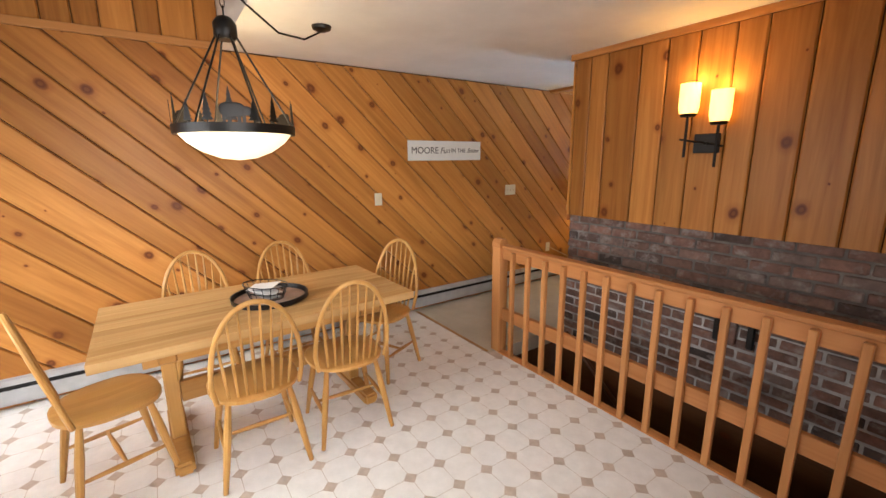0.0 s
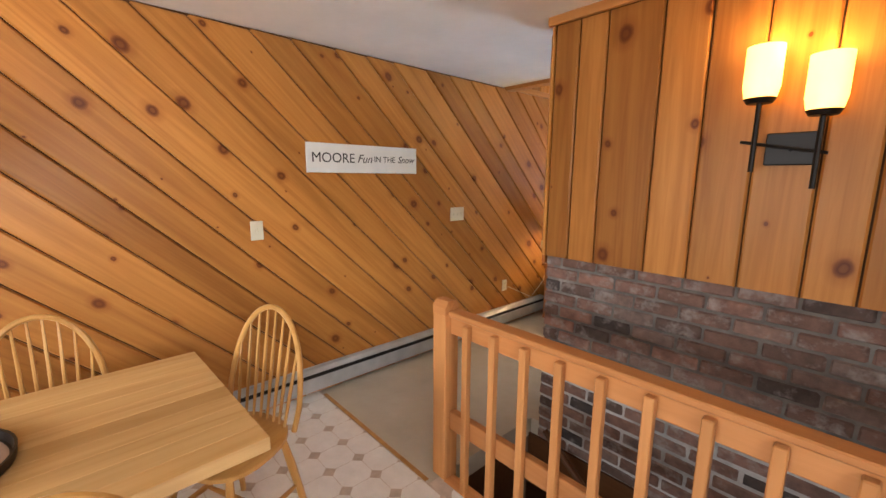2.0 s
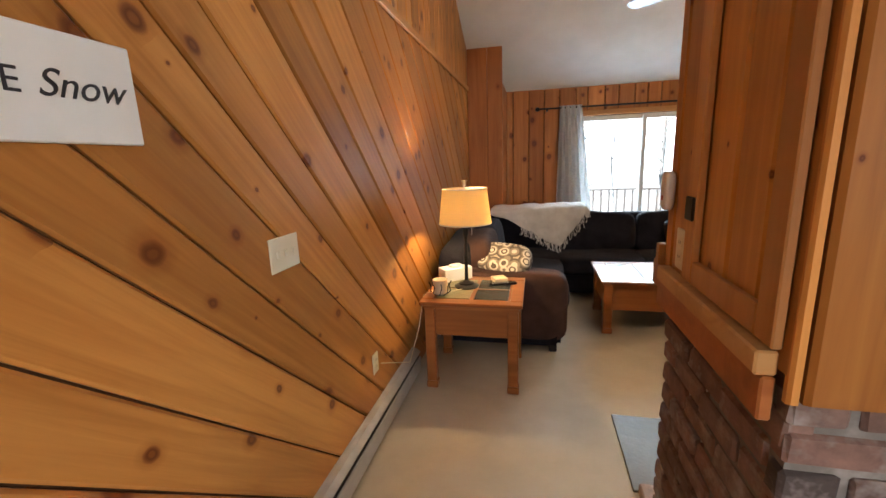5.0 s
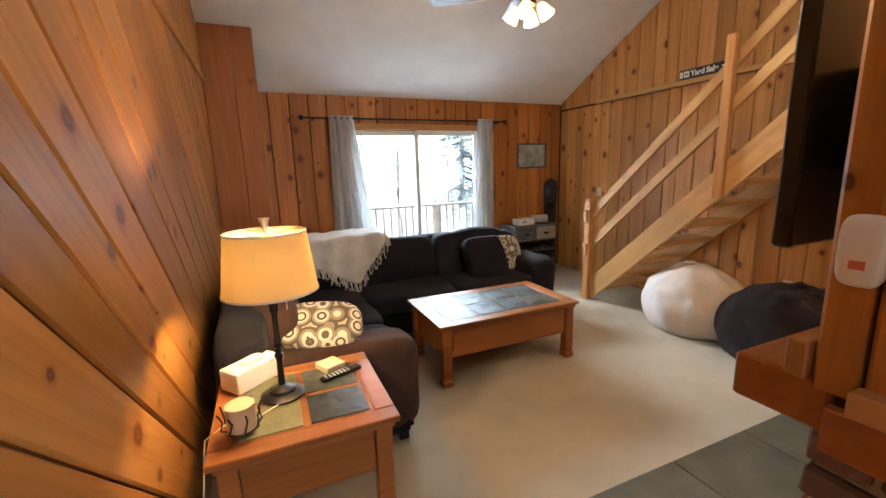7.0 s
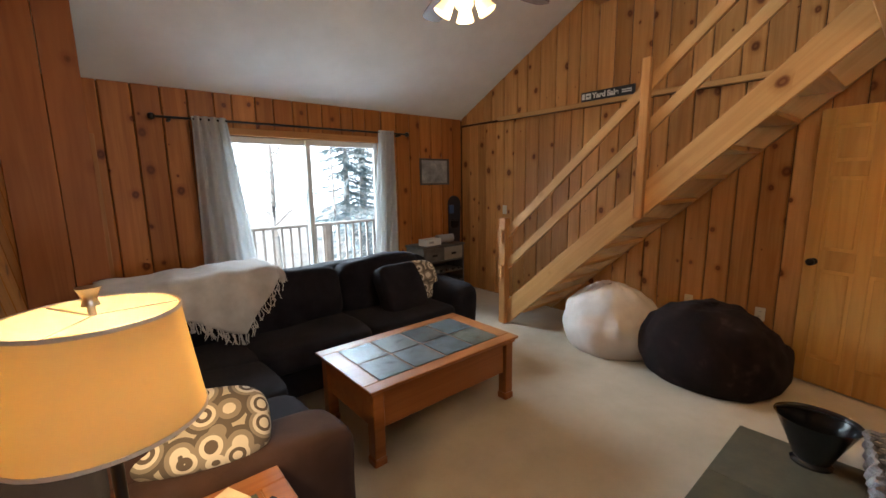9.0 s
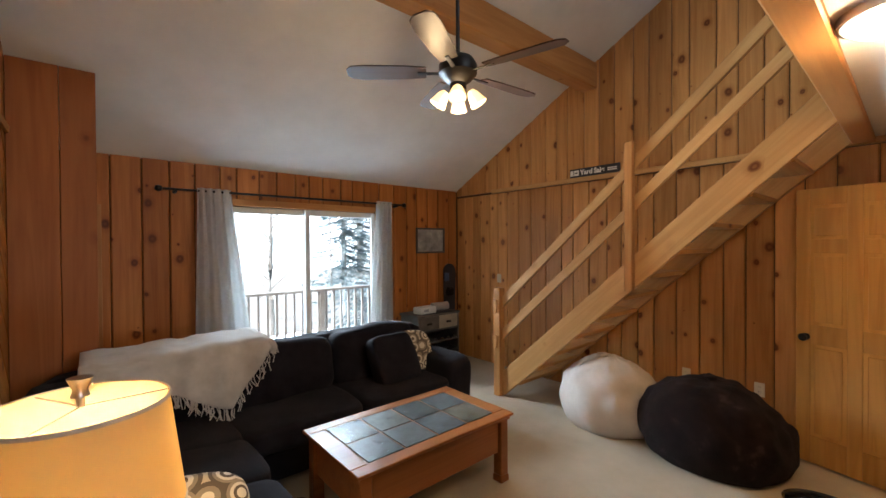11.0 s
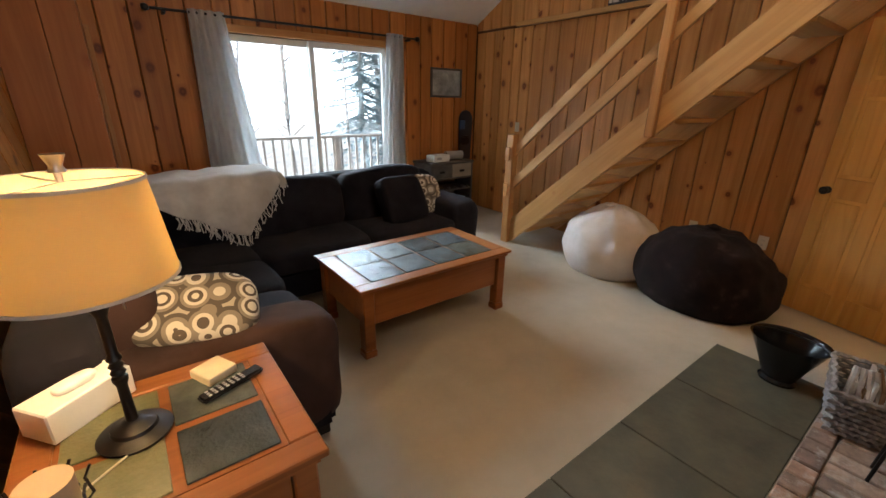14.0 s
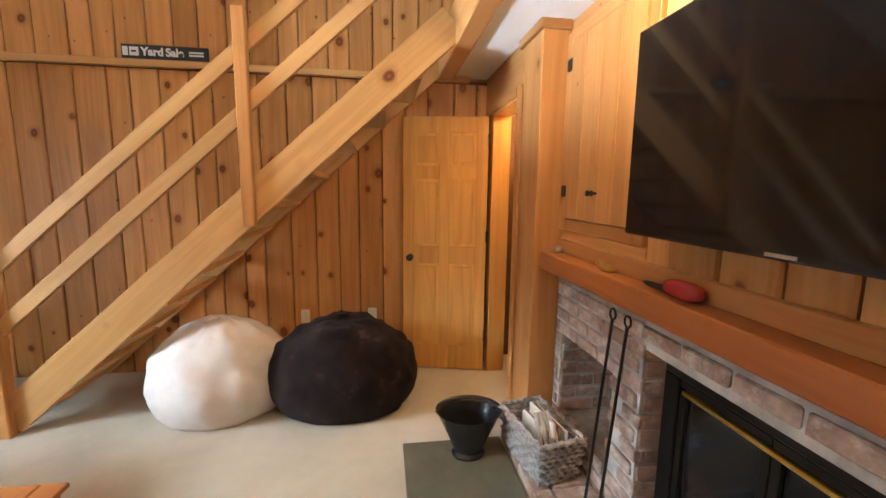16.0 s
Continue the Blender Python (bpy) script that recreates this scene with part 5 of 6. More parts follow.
for lo, hi in (((-0.26, -0.022, 0.156), (0.26, -0.001, 0.18)), ((-0.26, -0.022, -0.18), (0.26, -0.001, -0.156)), ((-0.26, -0.022, -0.1555), (-0.231, -0.001, 0.1555)), ((0.231, -0.022, -0.1555), (0.26, -0.001, 0.1555))):
    part("frame", box(lo, hi, 0.003), STONEGREY, pic)


def wall_plate(name, m, w, h, label, toggles=0, sockets=0):
    t = thing(name, (0, 0, 0), 0, label, "switch" if toggles else "outlet")
    t.matrix_world = m
    part("plate", box((-w / 2, -h / 2, 0), (w / 2, h / 2, 0.006), 0.002), IVORY, t)
    for k in range(toggles):
        x = (k - (toggles - 1) / 2) * 0.046
        part("toggle", box((x - 0.005, -0.012, 0.006), (x + 0.005, 0.012, 0.013), 0.002), IVORY, t)
    for k in range(sockets):
        z = 0.02 - 0.04 * k
        part("socket", box((-0.016, z - 0.014, 0.006), (0.016, z + 0.014, 0.008), 0.003), IVORY, t)
        for sx in (-0.006, 0.006):
            part("slot", box((sx - 0.001, z - 0.004, 0.0081), (sx + 0.001, z + 0.006, 0.0086)), BLACK, t)
    return t


def on_west(y, z):
    return frame_of((0.001, y, z), (0, 1, 0), (0, 0, 1))


def on_east(y, z):
    return frame_of((XE - 0.001, y, z), (0, -1, 0), (0, 0, 1))


wall_plate("light_switch", on_west(2.51, 1.2), 0.075, 0.118, "ivory single light switch on the pine wall", 1)
wall_plate("light_switch", on_west(4.23, 1.21), 0.165, 0.118, "ivory triple light switch plate on the pine wall", 3)
wall_plate("power_outlet", on_west(4.93, 0.43), 0.072, 0.115, "ivory power outlet above the heater", 0, 2)
wall_plate("light_switch", on_east(8.35, 1.18), 0.072, 0.115, "ivory light switch by the stair foot", 1)
wall_plate("power_outlet", on_east(5.50, 0.42), 0.072, 0.115, "ivory power outlet behind the beanbags", 0, 2)
wall_plate("power_outlet", on_east(6.05, 0.42), 0.072, 0.115, "ivory power outlet behind the beanbags", 0, 2)
wall_plate("power_outlet", frame_of((1.2615, 4.245, 1.232), (0, -1, 0), (0, 0, 1)), 0.07, 0.115, "ivory power outlet above the pine ledge", 0, 2)
det = thing("gas_detector", (1.261, 4.35, 1.39), 0, "white plastic detector on the chimney panelling", "detector")
part("case", cushion((-0.018, 0, 0), (0.03, 0.06, 0.115), 0.5, 0), PAPER, det, "", True)
part("grille", box((-0.033, -0.012, -0.03), (-0.028, 0.012, -0.012), 0.002), plain("red_mark", (0.5, 0.12, 0.08), 0.5), det)
ct2 = thing("side_cabinet_door", (1.259, 0, 0), 0, "pine cabinet door with black hinges on the chimney side", "cabinet")
for lo, hi in (((-0.018, 3.73, 1.17), (0, 3.79, 2.3)), ((-0.018, 4.11, 1.17), (0, 4.175, 2.3)), ((-0.018, 3.792, 1.17), (0, 4.108, 1.23)), ((-0.018, 3.792, 2.24), (0, 4.108, 2.3))):
    part("frame", box(lo, hi, 0.003), PINE_Z, ct2)
part("hinge", box((-0.026, 4.115, 1.33), (-0.0185, 4.165, 1.39), 0.003), BLACK, ct2)

# ---- hearth things ----
bu = thing("coal_scuttle", (3.24, 4.94, 0.012), 0, "black enamelled coal scuttle with a wide lip on the slate", "bucket")
part("body", lathe([(0.001, 0), (0.085, 0), (0.09, 0.015), (0.075, 0.03), (0.11, 0.12), (0.17, 0.26), (0.178, 0.268), (0.165, 0.262), (0.1, 0.12), (0.07, 0.035), (0.001, 0.034)], 32, squash=(0.88, 1.05)), BLACKGLOSS, bu, "", True)
part("handle", tube([(0, -0.185, 0.262), (0.09, -0.12, 0.255), (0.13, 0.0, 0.25), (0.09, 0.12, 0.255), (0, 0.185, 0.262)], 0.005, 6), BLACK, bu, "", True)
bk = thing("wicker_basket", (3.06, 4.60, 0.068), 10, "grey wicker basket full of newspapers and kindling", "basket")
for k in range(9):
    z = 0.005 + k * 0.026
    w, d = 0.18 + k * 0.004, 0.10 + k * 0.003
    pts = []
    for s in range(44):
        q = s / 44 * 4
        i, f = int(q), q % 1
        cx = [(-w, -d), (w, -d), (w, d), (-w, d), (-w, -d)]
        px, py = cx[i][0] + f * (cx[i + 1][0] - cx[i][0]), cx[i][1] + f * (cx[i + 1][1] - cx[i][1])
        o = 0.006 * (1 if (s + k) % 2 else -1)
        pts.append((px * (1 + o / w), py * (1 + o / d), z + 0.013))
    pts.append(pts[0])
    part("weave", tube(pts, 0.0125, 5), WICKER, bk)
part("floor", box((-0.17, -0.09, 0), (0.17, 0.09, 0.012)), WICKER, bk)
news = thing("newspaper_stack", (3.06, 4.60, 0.085), 10, "folded newspapers and kindling standing in the basket", "newspapers")
for k in range(5):
    part("sheet", box((-0.14 + 0.01 * k, -0.075 + k * 0.03, 0), (0.14 - 0.015 * k, -0.06 + k * 0.03, 0.215 + 0.02 * (k % 3)), 0.003), (PAPER, plain("brown_card", (0.28, 0.17, 0.09), 0.8))[k % 2], news)
for k in range(4):
    part("kindling", rod_between((-0.15, -0.05 + 0.04 * k, 0.1), (-0.05, 0.0 + 0.02 * k, 0.29), 0.012, None, 6), BARK, news)
tools = thing("fire_tools", (2.70, 4.44, 0), 0, "two black iron fire pokers leaning by the fireplace", "fire tools")
for x in (-0.05, 0.06):
    po = part("poker", rod_between((x, 0.05, 0.065), (x, -0.02, 0.93), 0.007, None, 8), BLACK, tools)
    part("ring_handle", tube([(x + 0.022 * math.cos(a), -0.021, 0.955 + 0.024 * math.sin(a)) for a in [k * 2 * math.pi / 12 for k in range(13)]], 0.005, 6), BLACK, po, "", True)

def trinket(name, x, y, pieces, label, cat):
    t = thing(name, (x, y, 1.145), 0, label, cat)
    for nm, c, s, m in pieces:
        part(nm, cushion(c, s, 0.75, 0.004, 5), m, t, "", True)


trinket("red_ornament", 2.30, 4.47, [("body", (0, 0, 0.03), (0.16, 0.06, 0.06), RED), ("tail", (0.13, 0, 0.015), (0.14, 0.02, 0.02), BLACK)], "glossy red ornament lying on the mantel", "ornament")
trinket("red_glass_bird", 1.62, 4.47, [("body", (0, 0, 0.04), (0.11, 0.07, 0.08), RED), ("tail", (-0.08, 0, 0.03), (0.09, 0.03, 0.03), RED), ("stand", (0, 0, 0.006), (0.16, 0.06, 0.012), BRASS)], "red glass ornament on the mantel", "ornament")
trinket("brass_ornament", 2.75, 4.47, [("body", (0, 0, 0.015), (0.12, 0.04, 0.03), BRASS), ("wing", (0.03, 0.01, 0.03), (0.05, 0.03, 0.03), BRASS)], "small brass ornament on the mantel", "ornament")
trinket("silver_ornament", 3.27, 4.46, [("body", (0, 0, 0.02), (0.08, 0.05, 0.04), STEEL)], "small silver ornament at the mantel end", "ornament")

# ---- dining corner: railing ----
rail = thing("stair_railing", (0, 0, 0), 0, "fir stairwell railing with square balusters and plank rails", "railing", "", "structure")
np2 = box((1.165, 2.94, -0.1), (1.255, 3.03, 0.88), 0.004)
part("newel_post", np2, RAIL_Z, rail)
bm = bmesh.new()
prof = [(2.94, 0.88), (2.94, 0.915), (2.962, 0.945), (3.008, 0.945), (3.03, 0.915), (3.03, 0.88)]
e0 = [bm.verts.new((1.165, y, z)) for y, z in prof]
e1 = [bm.verts.new((1.255, y, z)) for y, z in prof]
bm.faces.new(e0)
bm.faces.new(e1)
for i in range(6):
    bm.faces.new((e0[i], e0[(i + 1) % 6], e1[(i + 1) % 6], e1[i]))
part("newel_cap", bm, RAIL, rail)
part("top_rail", box((1.256, 2.972, 0.785), (XE - 0.002, 3.01, 0.872), 0.004), RAIL, rail)
part("cap_rail", box((1.256, 2.955, 0.8725), (XE - 0.002, 3.03, 0.9), 0.005), RAIL, rail)
part("bottom_rail", box((1.256, 2.972, 0.275), (XE - 0.002, 3.01, 0.375), 0.004), RAIL, rail)
bme = bpy.data.meshes.new("baluster")
tb = box((-0.017, -0.017, -0.06), (0.017, 0.017, 0.86), 0.004)
tb.to_mesh(bme)
tb.free()
bme.materials.append(RAIL_Z)
for k in range(20):
    o = new("baluster", bme)
    o.parent, o.location = rail, (1.385 + k * 0.161, 2.954, 0)
part("well_trim", box((1.256, 2.935, -0.1), (XE, 3.005, 0.006), 0.003), RAIL, rail)

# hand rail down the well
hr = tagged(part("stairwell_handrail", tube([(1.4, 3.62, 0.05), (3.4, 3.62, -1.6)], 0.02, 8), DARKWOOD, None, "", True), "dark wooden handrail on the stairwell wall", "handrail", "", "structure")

# iron hook on the brick
cb = thing("candle_sconce", (2.62, CY0 - 0.012, 0.47), 0, "small black iron holder fixed to the bricks", "wall holder")
for x in (-0.09, 0.0, 0.1):
    part("bracket", box((x - 0.02, -0.025, -0.09), (x + 0.02, 0.005, 0.08), 0.008), BLACK if x else BRICK, cb)

# ---- dining table ----
dt = thing("dining_table", (1.03, 1.235, 0), 2, "honey oak trestle dining table with a thick plank top", "table")
for k in range(10):
    part("top_plank", box((-0.43 + k * 0.086, -0.80, 0.70), (-0.43 + k * 0.086 + 0.0857, 0.80, 0.745), 0.0015), TABLETOP, dt)
part("apron", box((-0.30, -0.62, 0.61), (-0.27, 0.62, 0.698), 0.003), OAK, dt)
part("apron", box((0.27, -0.62, 0.61), (0.30, 0.62, 0.698), 0.003), OAK, dt)
for y in (-0.52, 0.52):
    part("trestle_foot", box((-0.33, y - 0.045, 0), (0.33, y + 0.045, 0.07), 0.015, seg=2), OAK, dt)
    part("trestle_post", box((-0.07, y - 0.035, 0.071), (0.07, y + 0.035, 0.62), 0.008), OAK_Z, dt)
    part("trestle_head", box((-0.33, y - 0.04, 0.621), (0.33, y + 0.04, 0.699), 0.008), OAK, dt)
part("stretcher", box((-0.02, -0.483, 0.25), (0.02, 0.483, 0.37), 0.004), OAK, dt)


def build_chair():
    """A bow-back spindle chair that faces +y, its origin under the middle of the seat."""
    ch = thing("dining_chair", (0, 0, 0), 0, "honey oak bow-back spindle chair at the dining table", "chair", "chairs round the dining table")
    bm = bmesh.new()
    n = 28
    rings = []
    for f, z in ((0.90, 0.425), (1.0, 0.435), (1.0, 0.452), (0.94, 0.46), (0.5, 0.452), (0.0, 0.447)):
        ring = []
        for i in range(n):
            a = 2 * math.pi * i / n
            w = 0.215 + 0.02 * math.sin(a)
            ring.append(bm.verts.new((f * w * math.copysign(abs(math.cos(a)) ** 0.8, math.cos(a)), f * 0.21 * math.copysign(abs(math.sin(a)) ** 0.8, math.sin(a)), z)))
        rings.append(ring)
    for a, b in zip(rings, rings[1:]):
        for i in range(n):
            bm.faces.new((a[i], a[(i + 1) % n], b[(i + 1) % n], b[i]))
    bm.faces.new(rings[0])
    part("seat", bm, OAK, ch, "", True)

    def bow(f):
        a = math.pi * f
        x, z = -0.205 * math.cos(a), 0.50 * math.sin(a) ** 0.72
        return Vector((x * (1.0 if z > 0.02 else 0.92), -0.155 - 0.22 * z, 0.45 + z))

    part("bow", tube([bow(k / 28) for k in range(29)], 0.0125, 8), OAK_Z, ch, "", True)
    for k in range(8):
        x = -0.135 + k * 0.0386
        f = math.acos(max(-1, min(1, -(x * 1.22) / 0.205))) / math.pi
        top = bow(f)
        bot = Vector((x, -0.15 - 0.02 * (1 - (x / 0.14) ** 2), 0.445))
        part("spindle", tube([bot, bot.lerp(top, 0.4), top], [0.006, 0.0085, 0.005], 6), OAK_Z, ch, "", True)
    feet = {}
    for sx in (-1, 1):
        for sy in (-1, 1):
            p, q = Vector((sx * 0.14, sy * 0.13, 0.432)), Vector((sx * 0.205, sy * 0.20, 0))
            feet[sx, sy] = (p, q)
            part("leg", tube([q, q.lerp(p, 0.3), q.lerp(p, 0.65), p], [0.012, 0.016, 0.019, 0.013], 8), OAK_Z, ch, "", True)
    mids = []
    for sx in (-1, 1):
        a, b = feet[sx, -1][1].lerp(feet[sx, -1][0], 0.42), feet[sx, 1][1].lerp(feet[sx, 1][0], 0.42)
        part("stretcher", tube([a, a.lerp(b, 0.5), b], [0.008, 0.013, 0.008], 8), OAK_Z, ch, "", True)
        mids.append(a.lerp(b, 0.5))
    part("stretcher", tube([mids[0], mids[0].lerp(mids[1], 0.5), mids[1]], [0.008, 0.013, 0.008], 8), OAK_Z, ch, "", True)
    return ch


chair = build_chair()
chair.matrix_world = pose(1.42, 1.08, 0, 0, 0, 90)
for x, y, r in ((1.40, 1.58, 86), (0.56, 0.92, -90), (0.56, 1.52, -88), (0.91, 2.06, 205), (1.20, 0.46, 16)):
    copy_thing(chair, pose(x, y, 0, 0, 0, r))

tray = thing("round_tray", (1.04, 1.27, 0.7455), 0, "round black-rimmed metal tray on the dining table", "tray")
part("dish", lathe([(0.001, 0), (0.205, 0), (0.215, 0.004), (0.22, 0.034), (0.213, 0.034), (0.207, 0.008), (0.001, 0.007)], 40), BLACK, tray, "", True)
part("lining", lathe([(0.001, 0.0072), (0.2, 0.0072), (0.2, 0.0085), (0.001, 0.0085)], 40), plain("worn_wood_lining", (0.36, 0.25, 0.2), 0.6, vary=0.3), tray)
wb = thing("wire_basket", (1.03, 1.25, 0.754), 35, "black wire basket holding papers on the tray", "basket")
for z, w in ((0.005, 0.09), (0.04, 0.105), (0.085, 0.12)):
    part("hoop", tube([(w * 1.25 * math.cos(a), w * 0.8 * math.sin(a), z) for a in [k * 2 * math.pi / 24 for k in range(25)]], 0.003, 5), BLACK, wb, "", True)
for k in range(16):
    a = k * math.pi / 8
    part("wire", rod_between((0.1125 * math.cos(a), 0.072 * math.sin(a), 0.004), (0.15 * math.cos(a), 0.096 * math.sin(a), 0.087), 0.002, None, 5), BLACK, wb)
pp = thing("paper_pile", (1.03, 1.25, 0.763), 30, "loose papers and leaflets in the wire basket", "papers")
for k in range(4):
    part("sheet", box((-0.085, -0.05, 0.01 + k * 0.018), (0.085, 0.05, 0.014 + k * 0.018), 0.001), PAPER if k % 2 else GREYMETAL, pp).matrix_local = pose(0, 0, 0, 3 * k - 4, 5 - 4 * k, 12 * k - 15)

# ---- chandelier ----
ch = thing("bowl_chandelier", (1.01, 1.19, 0), 0, "iron bowl chandelier with forest cut-outs round a lit glass bowl", "chandelier")
part("bowl", lathe([(0.001, 1.57), (0.1, 1.58), (0.2, 1.615), (0.28, 1.665), (0.325, 1.715), (0.318, 1.715), (0.27, 1.67), (0.19, 1.625), (0.001, 1.582)], 44), SHADE_BOWL, ch, "lit cream glass bowl", True)
part("rim", lathe([(0.322, 1.705), (0.345, 1.705), (0.348, 1.75), (0.335, 1.75), (0.322, 1.705)], 44), BLACK, ch, "", True)
part("hub", lathe([(0.001, 2.19), (0.05, 2.19), (0.065, 2.21), (0.065, 2.27), (0.04, 2.3), (0.012, 2.31), (0.001, 2.31)], 20), BLACK, ch, "", True)
for k in range(6):
    a = radians(60 * k + 15)
    part("hanger_rod", rod_between((0.335 * math.cos(a), 0.335 * math.sin(a), 1.745), (0.05 * math.cos(a), 0.05 * math.sin(a), 2.22), 0.006, None, 7), BLACK, ch)
for k in range(18):
    if k % 6 == 2:
        continue
    a = radians(20 * k + 8)
    h = 0.09 + 0.06 * ((k * 7) % 5) / 4
    bm = bmesh.new()
    for j in range(5):
        z0, w = 0.012 + h * j / 5.5, 0.034 * (1 - j / 6)
        v = [bm.verts.new(p) for p in ((-w, 0, z0), (w, 0, z0), (0, 0, z0 + h * 0.36), (-w, 0.004, z0), (w, 0.004, z0), (0, 0.004, z0 + h * 0.36))]
        for f in ((0, 1, 2), (3, 4, 5), (0, 1, 4, 3), (1, 2, 5, 4), (2, 0, 3, 5)):
            bm.faces.new([v[i] for i in f])
    box((-0.004, 0, 0), (0.004, 0.004, 0.03), bm=bm)
    part("pine_cutout", bm, BLACK, ch).matrix_local = Matrix.Translation((0.341 * math.cos(a), 0.341 * math.sin(a), 1.748)) @ Matrix.Rotation(a + math.pi / 2, 4, "Z")
for a in (0, 120, 240):
    bm = cushion((0, 0, 0.06), (0.13, 0.006, 0.07), 0.7, 0, 6)
    cushion((0.07, 0, 0.055), (0.05, 0.006, 0.045), 0.7, 0, 5, bm)
    for x in (-0.045, -0.02, 0.03, 0.055):
        box((x - 0.009, -0.002, 0), (x + 0.009, 0.002, 0.045), bm=bm)
    part("woodland_cutout", bm, BLACK, ch).matrix_local = Matrix.Translation((0.341 * math.cos(radians(a + 350)), 0.341 * math.sin(radians(a + 350)), 1.748)) @ Matrix.Rotation(radians(a + 440), 4, "Z")
zk = 2.31
for k in range(7):
    p = Vector((0, 0, zk + 0.02 + k * 0.045))
    ax = k % 2
    pts = [p + Vector((0.012 * math.cos(t) * (1 - ax), 0.012 * math.cos(t) * ax, 0.03 * math.sin(t))) for t in [j * math.pi / 5 for j in range(11)]]
    part("chain_link", tube(pts, 0.003, 5), BLACK, ch, "", True)
part("down_chain", rod_between((0, 0, zk + 0.33), (0, 0, roof_z(1.12)), 0.004, None, 6), BLACK, ch)
bpy.context.view_layer.update()
for c in ch.children:
    c.matrix_local = Matrix.Diagonal((0.885, 0.885, 1, 1)) @ c.matrix_local
bulb("chandelier_bulb", (1.01, 1.19, 1.78), 11, (1, 0.72, 0.40), 0.08)
sw = thing("swag_hook", (0.9, 1.75, ZF), 0, "black iron swag hook and canopy on the ceiling", "hook")
part("canopy", lathe([(0.001, 0), (0.06, 0), (0.055, -0.02), (0.02, -0.035), (0.001, -0.035)], 20), BLACK, sw, "", True)
part("chain", tube([(0, 0, -0.03), (0.03, -0.12, -0.10), (0.08, -0.28, -0.10), (0.14, -0.45, 0.0), (0.16, -0.6, 0.12)], 0.006, 6), BLACK, sw, "", True)

# ---- wall sign ----
sg = thing("wall_sign", (0.002, 3.30, 1.655), 0, "long white wooden sign with black lettering on the pine wall", "sign")
part("board", box((0, -0.455, -0.098), (0.018, 0.455, 0.098), 0.003), plain("white_sign_paint", (0.74, 0.75, 0.73), 0.6, vary=0.04), sg)
INK = plain("black_ink", (0.02, 0.02, 0.025), 0.6)


def sign_m(y, z=0.0):
    return Matrix(((0, 0, 1, 0.019), (1, 0, 0, y), (0, 1, 0, z), (0, 0, 0, 1)))


lettering("MOORE", 0.092, sign_m(-0.262), INK, sg)
lettering("Fun", 0.084, sign_m(-0.022), INK, sg, shear=0.35)
lettering("IN THE", 0.06, sign_m(0.152), INK, sg)
lettering("Snow", 0.07, sign_m(0.345, 0.003), INK, sg, shear=0.35)

# ---- double sconce ----
sc = thing("wall_sconce", (2.335, CY0 - 0.023, 1.645), 0, "black iron wall sconce with two lit amber glass candles", "sconce")
part("back_plate", box((-0.075, -0.02, -0.06), (0.075, 0, 0.06), 0.004), BLACK, sc)
part("cross_bar", rod_between((-0.15, -0.05, 0.03), (0.11, -0.05, -0.02), 0.006, None, 8), BLACK, sc)
part("stem_back", rod_between((0, -0.02, 0), (0, -0.05, 0), 0.01, None, 8), BLACK, sc)
for x, z in ((-0.10, 0.165), (0.085, 0.105)):
    a = part("arm", rod_between((x, -0.08, z - 0.25), (x, -0.08, z), 0.009, None, 8), BLACK, sc)
    part("cup", lathe([(0.001, z), (0.04, z), (0.052, z + 0.018), (0.001, z + 0.018)], 18, at=(x, -0.08, 0)), BLACK, a, "", True)
    part("glass", lathe([(0.05, z + 0.02), (0.058, z + 0.06), (0.058, z + 0.2), (0.053, z + 0.2), (0.053, z + 0.06), (0.001, z + 0.022)], 24, at=(x, -0.08, 0)), SHADE_AMBER, a, "lit amber glass candle", True)
    bulb("sconce_bulb", (2.335 + x, CY0 - 0.023 - 0.08, 1.645 + z + 0.23), 2.2, (1, 0.55, 0.16), 0.04)

# counter corner at the kitchen edge
kc = thing("side_table", (1.55, -0.42, 0), 0, "white-topped side table with a brown wooden base", "table")
part("top", box((-0.5, -0.3, 0.70), (0.42, 0.22, 0.74), 0.004), PAPER, kc)
for x in (-0.45, 0.37):
    for y in (-0.26, 0.17):
        part("leg", box((x - 0.03, y - 0.03, 0), (x + 0.03, y + 0.03, 0.699), 0.004), MISSION, kc)

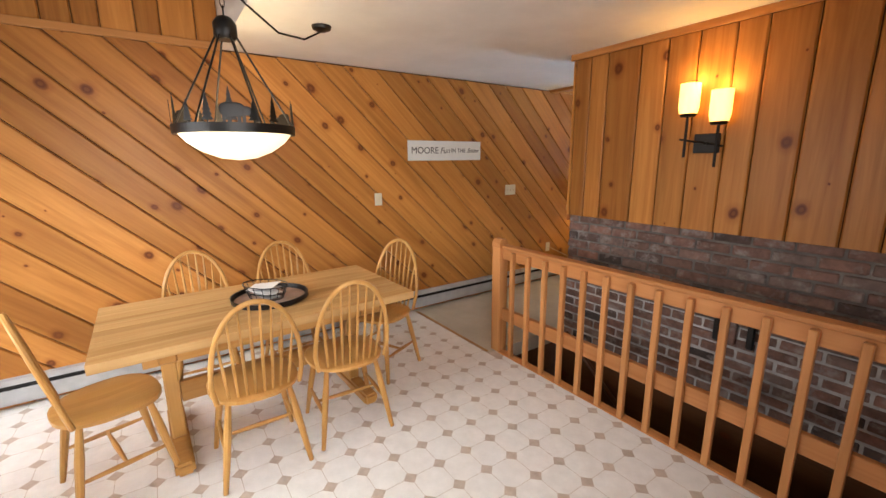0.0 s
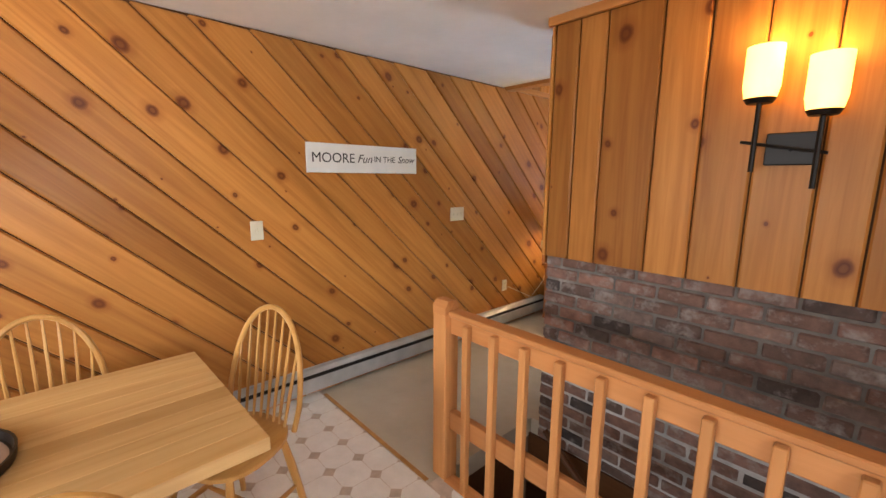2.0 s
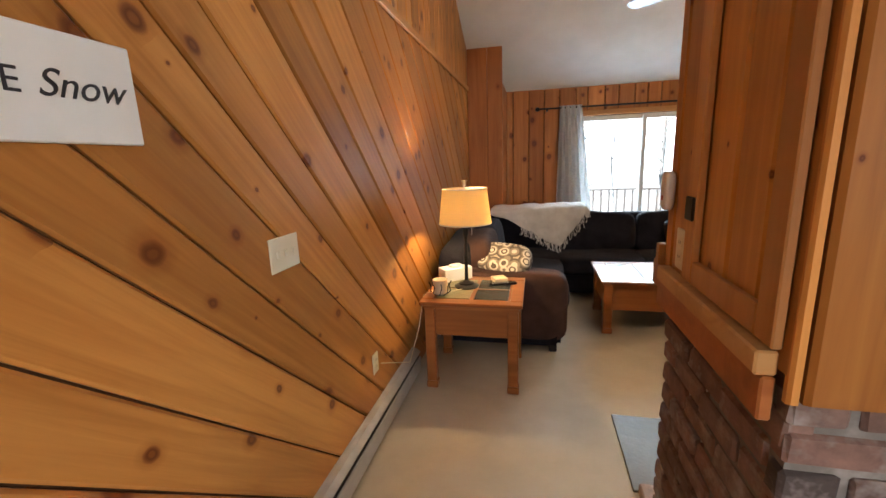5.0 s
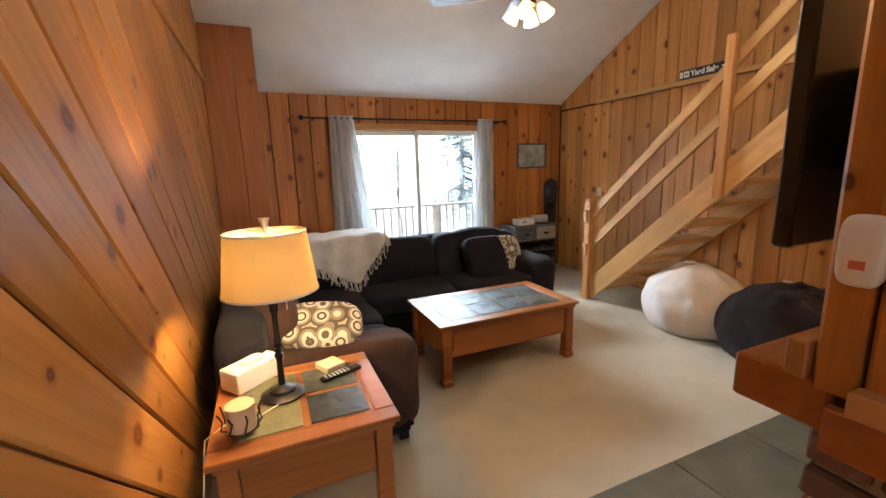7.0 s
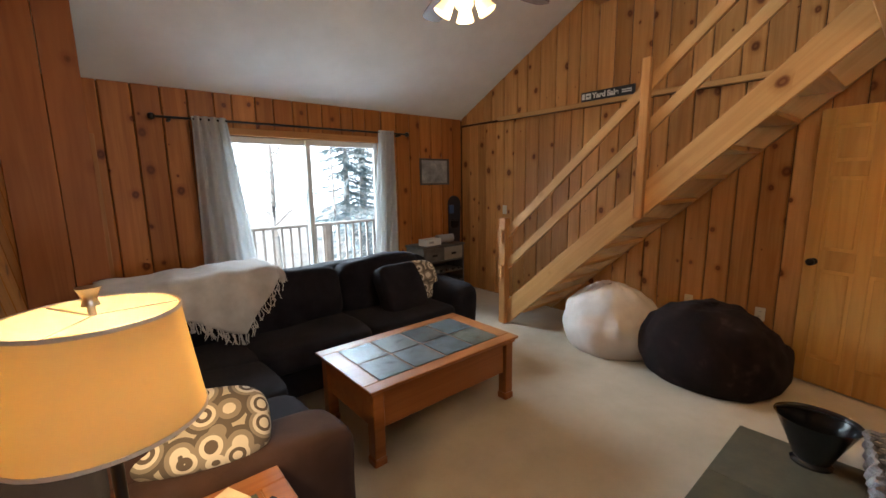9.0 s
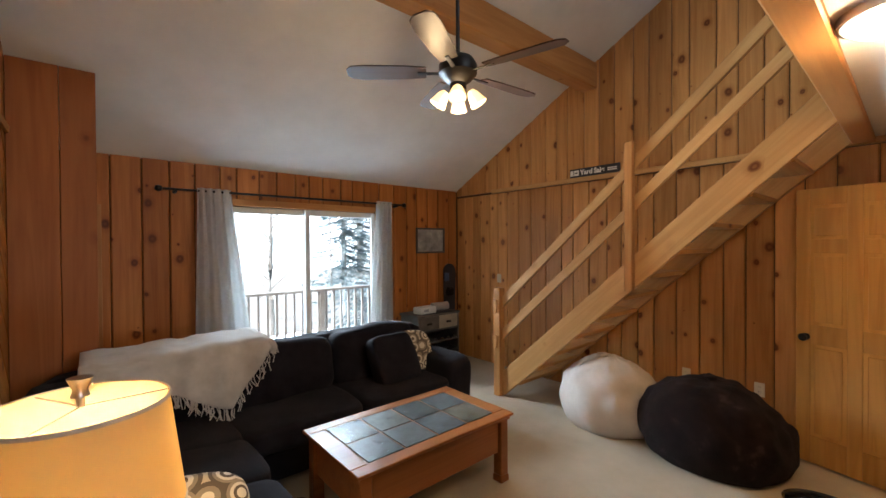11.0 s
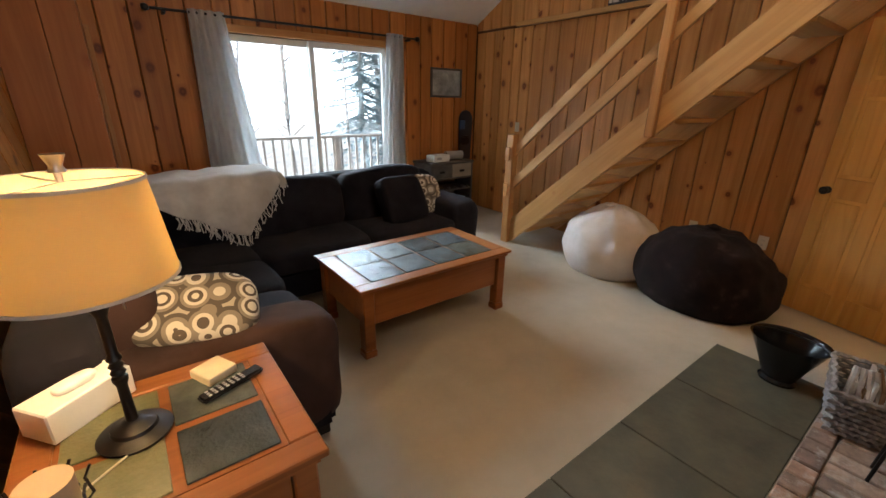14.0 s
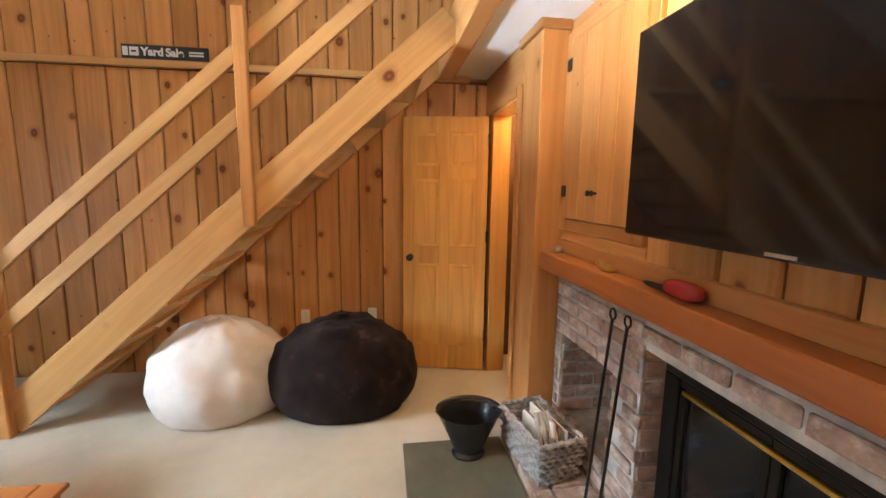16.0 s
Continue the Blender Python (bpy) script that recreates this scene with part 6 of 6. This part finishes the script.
# ---- pieces: vinyl octagons ----
P, J = 0.175, 0.0012
CUT = 0.038
octo = bpy.data.meshes.new("octagon_tile")
h = P / 2 - J
ring = [(h, CUT - P / 2), (h, P / 2 - CUT), (P / 2 - CUT, h), (CUT - P / 2, h), (-h, P / 2 - CUT), (-h, CUT - P / 2), (CUT - P / 2, -h), (P / 2 - CUT, -h)]
octo.from_pydata([(x, y, 0.0) for x, y in ring], [], [tuple(range(8))])
octo.materials.append(VINYL)
rest_v, rest_f, count = [], [], 0
x0, y0 = 2.30 - 30 * P, 2.09 - 30 * P
for i in range(60):
    for j in range(60):
        x, y = x0 + i * P, y0 + j * P
        lim = 2.93 if x > 1.33 else 2.855
        if not (0.0 < x < XE - 0.05 and YS < y < lim + h):
            continue
        if y > lim - h:
            cut = clip([(x + a, y + b) for a, b in ring], 0, lim, 0, -1)
            if len(cut) > 2:
                n0 = len(rest_v)
                rest_v += [(a, b, 0.0006) for a, b in cut]
                rest_f.append(tuple(range(n0, n0 + len(cut))))
            continue
        if 1.35 < x < 4.2 and 0.4 < y and count < 300:
            o = new("octagon_tile", octo)
            o.parent, o.location = lino, (x, y, 0.0006)
            count += 1
        else:
            n0 = len(rest_v)
            rest_v += [(x + a, y + b, 0.0006) for a, b in ring]
            rest_f.append(tuple(range(n0, n0 + 8)))
me = bpy.data.meshes.new("octagon_tiles")
me.from_pydata(rest_v, [], rest_f)
me.materials.append(VINYL)
o = new("octagon_tiles", me)
o.parent = lino
tagged(o, "", "", "", "stuff")

# ---- pieces: bricks ----
rb = random.Random(9)


def brick_mesh(w, hgt, d, seed, material):
    r = random.Random(seed)
    bm = box((-w / 2, -hgt / 2, -d), (w / 2, hgt / 2, 0), 0.007)
    for v in bm.verts:
        v.co += Vector((r.uniform(-1, 1), r.uniform(-1, 1), r.uniform(-1, 1))) * 0.0022
    me = bpy.data.meshes.new("brick")
    bm.to_mesh(me)
    bm.free()
    me.materials.append(material)
    return me


def lay_bricks(wall, fm, u0, u1, v0, v1, material, holes=(), w=0.197, hgt=0.062, joint=0.013, depth=0.05):
    full = [brick_mesh(w, hgt, depth, k, material) for k in range(4)]
    row, v = 0, v0
    while v + hgt <= v1 + 0.012:
        u = u0 - (0 if row % 2 == 0 else (w + joint) / 2)
        while u < u1:
            a, b = max(u, u0), min(u + w, u1)
            mid = ((a + b) / 2, v + hgt / 2)
            inside = any(h0 < mid[0] < h1 and g0 < mid[1] < g1 for h0, h1, g0, g1 in holes)
            for h0, h1, g0, g1 in holes:
                if g0 < mid[1] < g1:
                    if a < h0 < b and not inside:
                        b = h0
                    elif a < h1 < b and not inside:
                        a = h1
            if b - a > 0.04 and not inside:
                ob = new("brick", rb.choice(full) if b - a > w - 0.002 else brick_mesh(b - a, hgt, depth, row, material))
                ob.parent = wall
                ob.matrix_world = fm @ Matrix.Translation(((a + b) / 2, v + hgt / 2, rb.uniform(-0.004, 0.003)))
            u += w + joint
        row += 1
        v += hgt + joint


lay_bricks(chim, frame_of((0, CY0, 0), (1, 0, 0), (0, 0, 1)), 1.282, 3.42, -0.095, 1.08, BRICK)
lay_bricks(well_back, frame_of((0, CY0, 0), (1, 0, 0), (0, 0, 1)), 3.43, XE - 0.01, -0.095, 1.08, BRICK)
lay_bricks(chim, frame_of((1.282, 0, 0), (0, -1, 0), (0, 0, 1)), -CY1, -CY0 - 0.01, 0.003, 1.03, BRICK)
lay_bricks(fire_face, frame_of((0, CY1, 0), (-1, 0, 0), (0, 0, 1)), -3.42, -1.29, 0.003, 1.02, BRICK_PALE, holes=((-FX, -1.60, 0, 0.86), (-3.30, -NX, 0.2, NZ)))
lay_bricks(fire_face, frame_of((FX, 0, 0), (0, -1, 0), (0, 0, 1)), -CY1 + 0.02, -4.25, 0.003, 0.86, BRICK_PALE, depth=0.011)
lay_bricks(fire_face, frame_of((3.30, 0, 0), (0, -1, 0), (0, 0, 1)), -CY1 + 0.02, -4.08, 0.2, NZ, BRICK_PALE, depth=0.011)
lay_bricks(fire_face, frame_of((0, 4.075, 0), (-1, 0, 0), (0, 0, 1)), -3.285, -NX, 0.2, NZ, BRICK_PALE, depth=0.02)
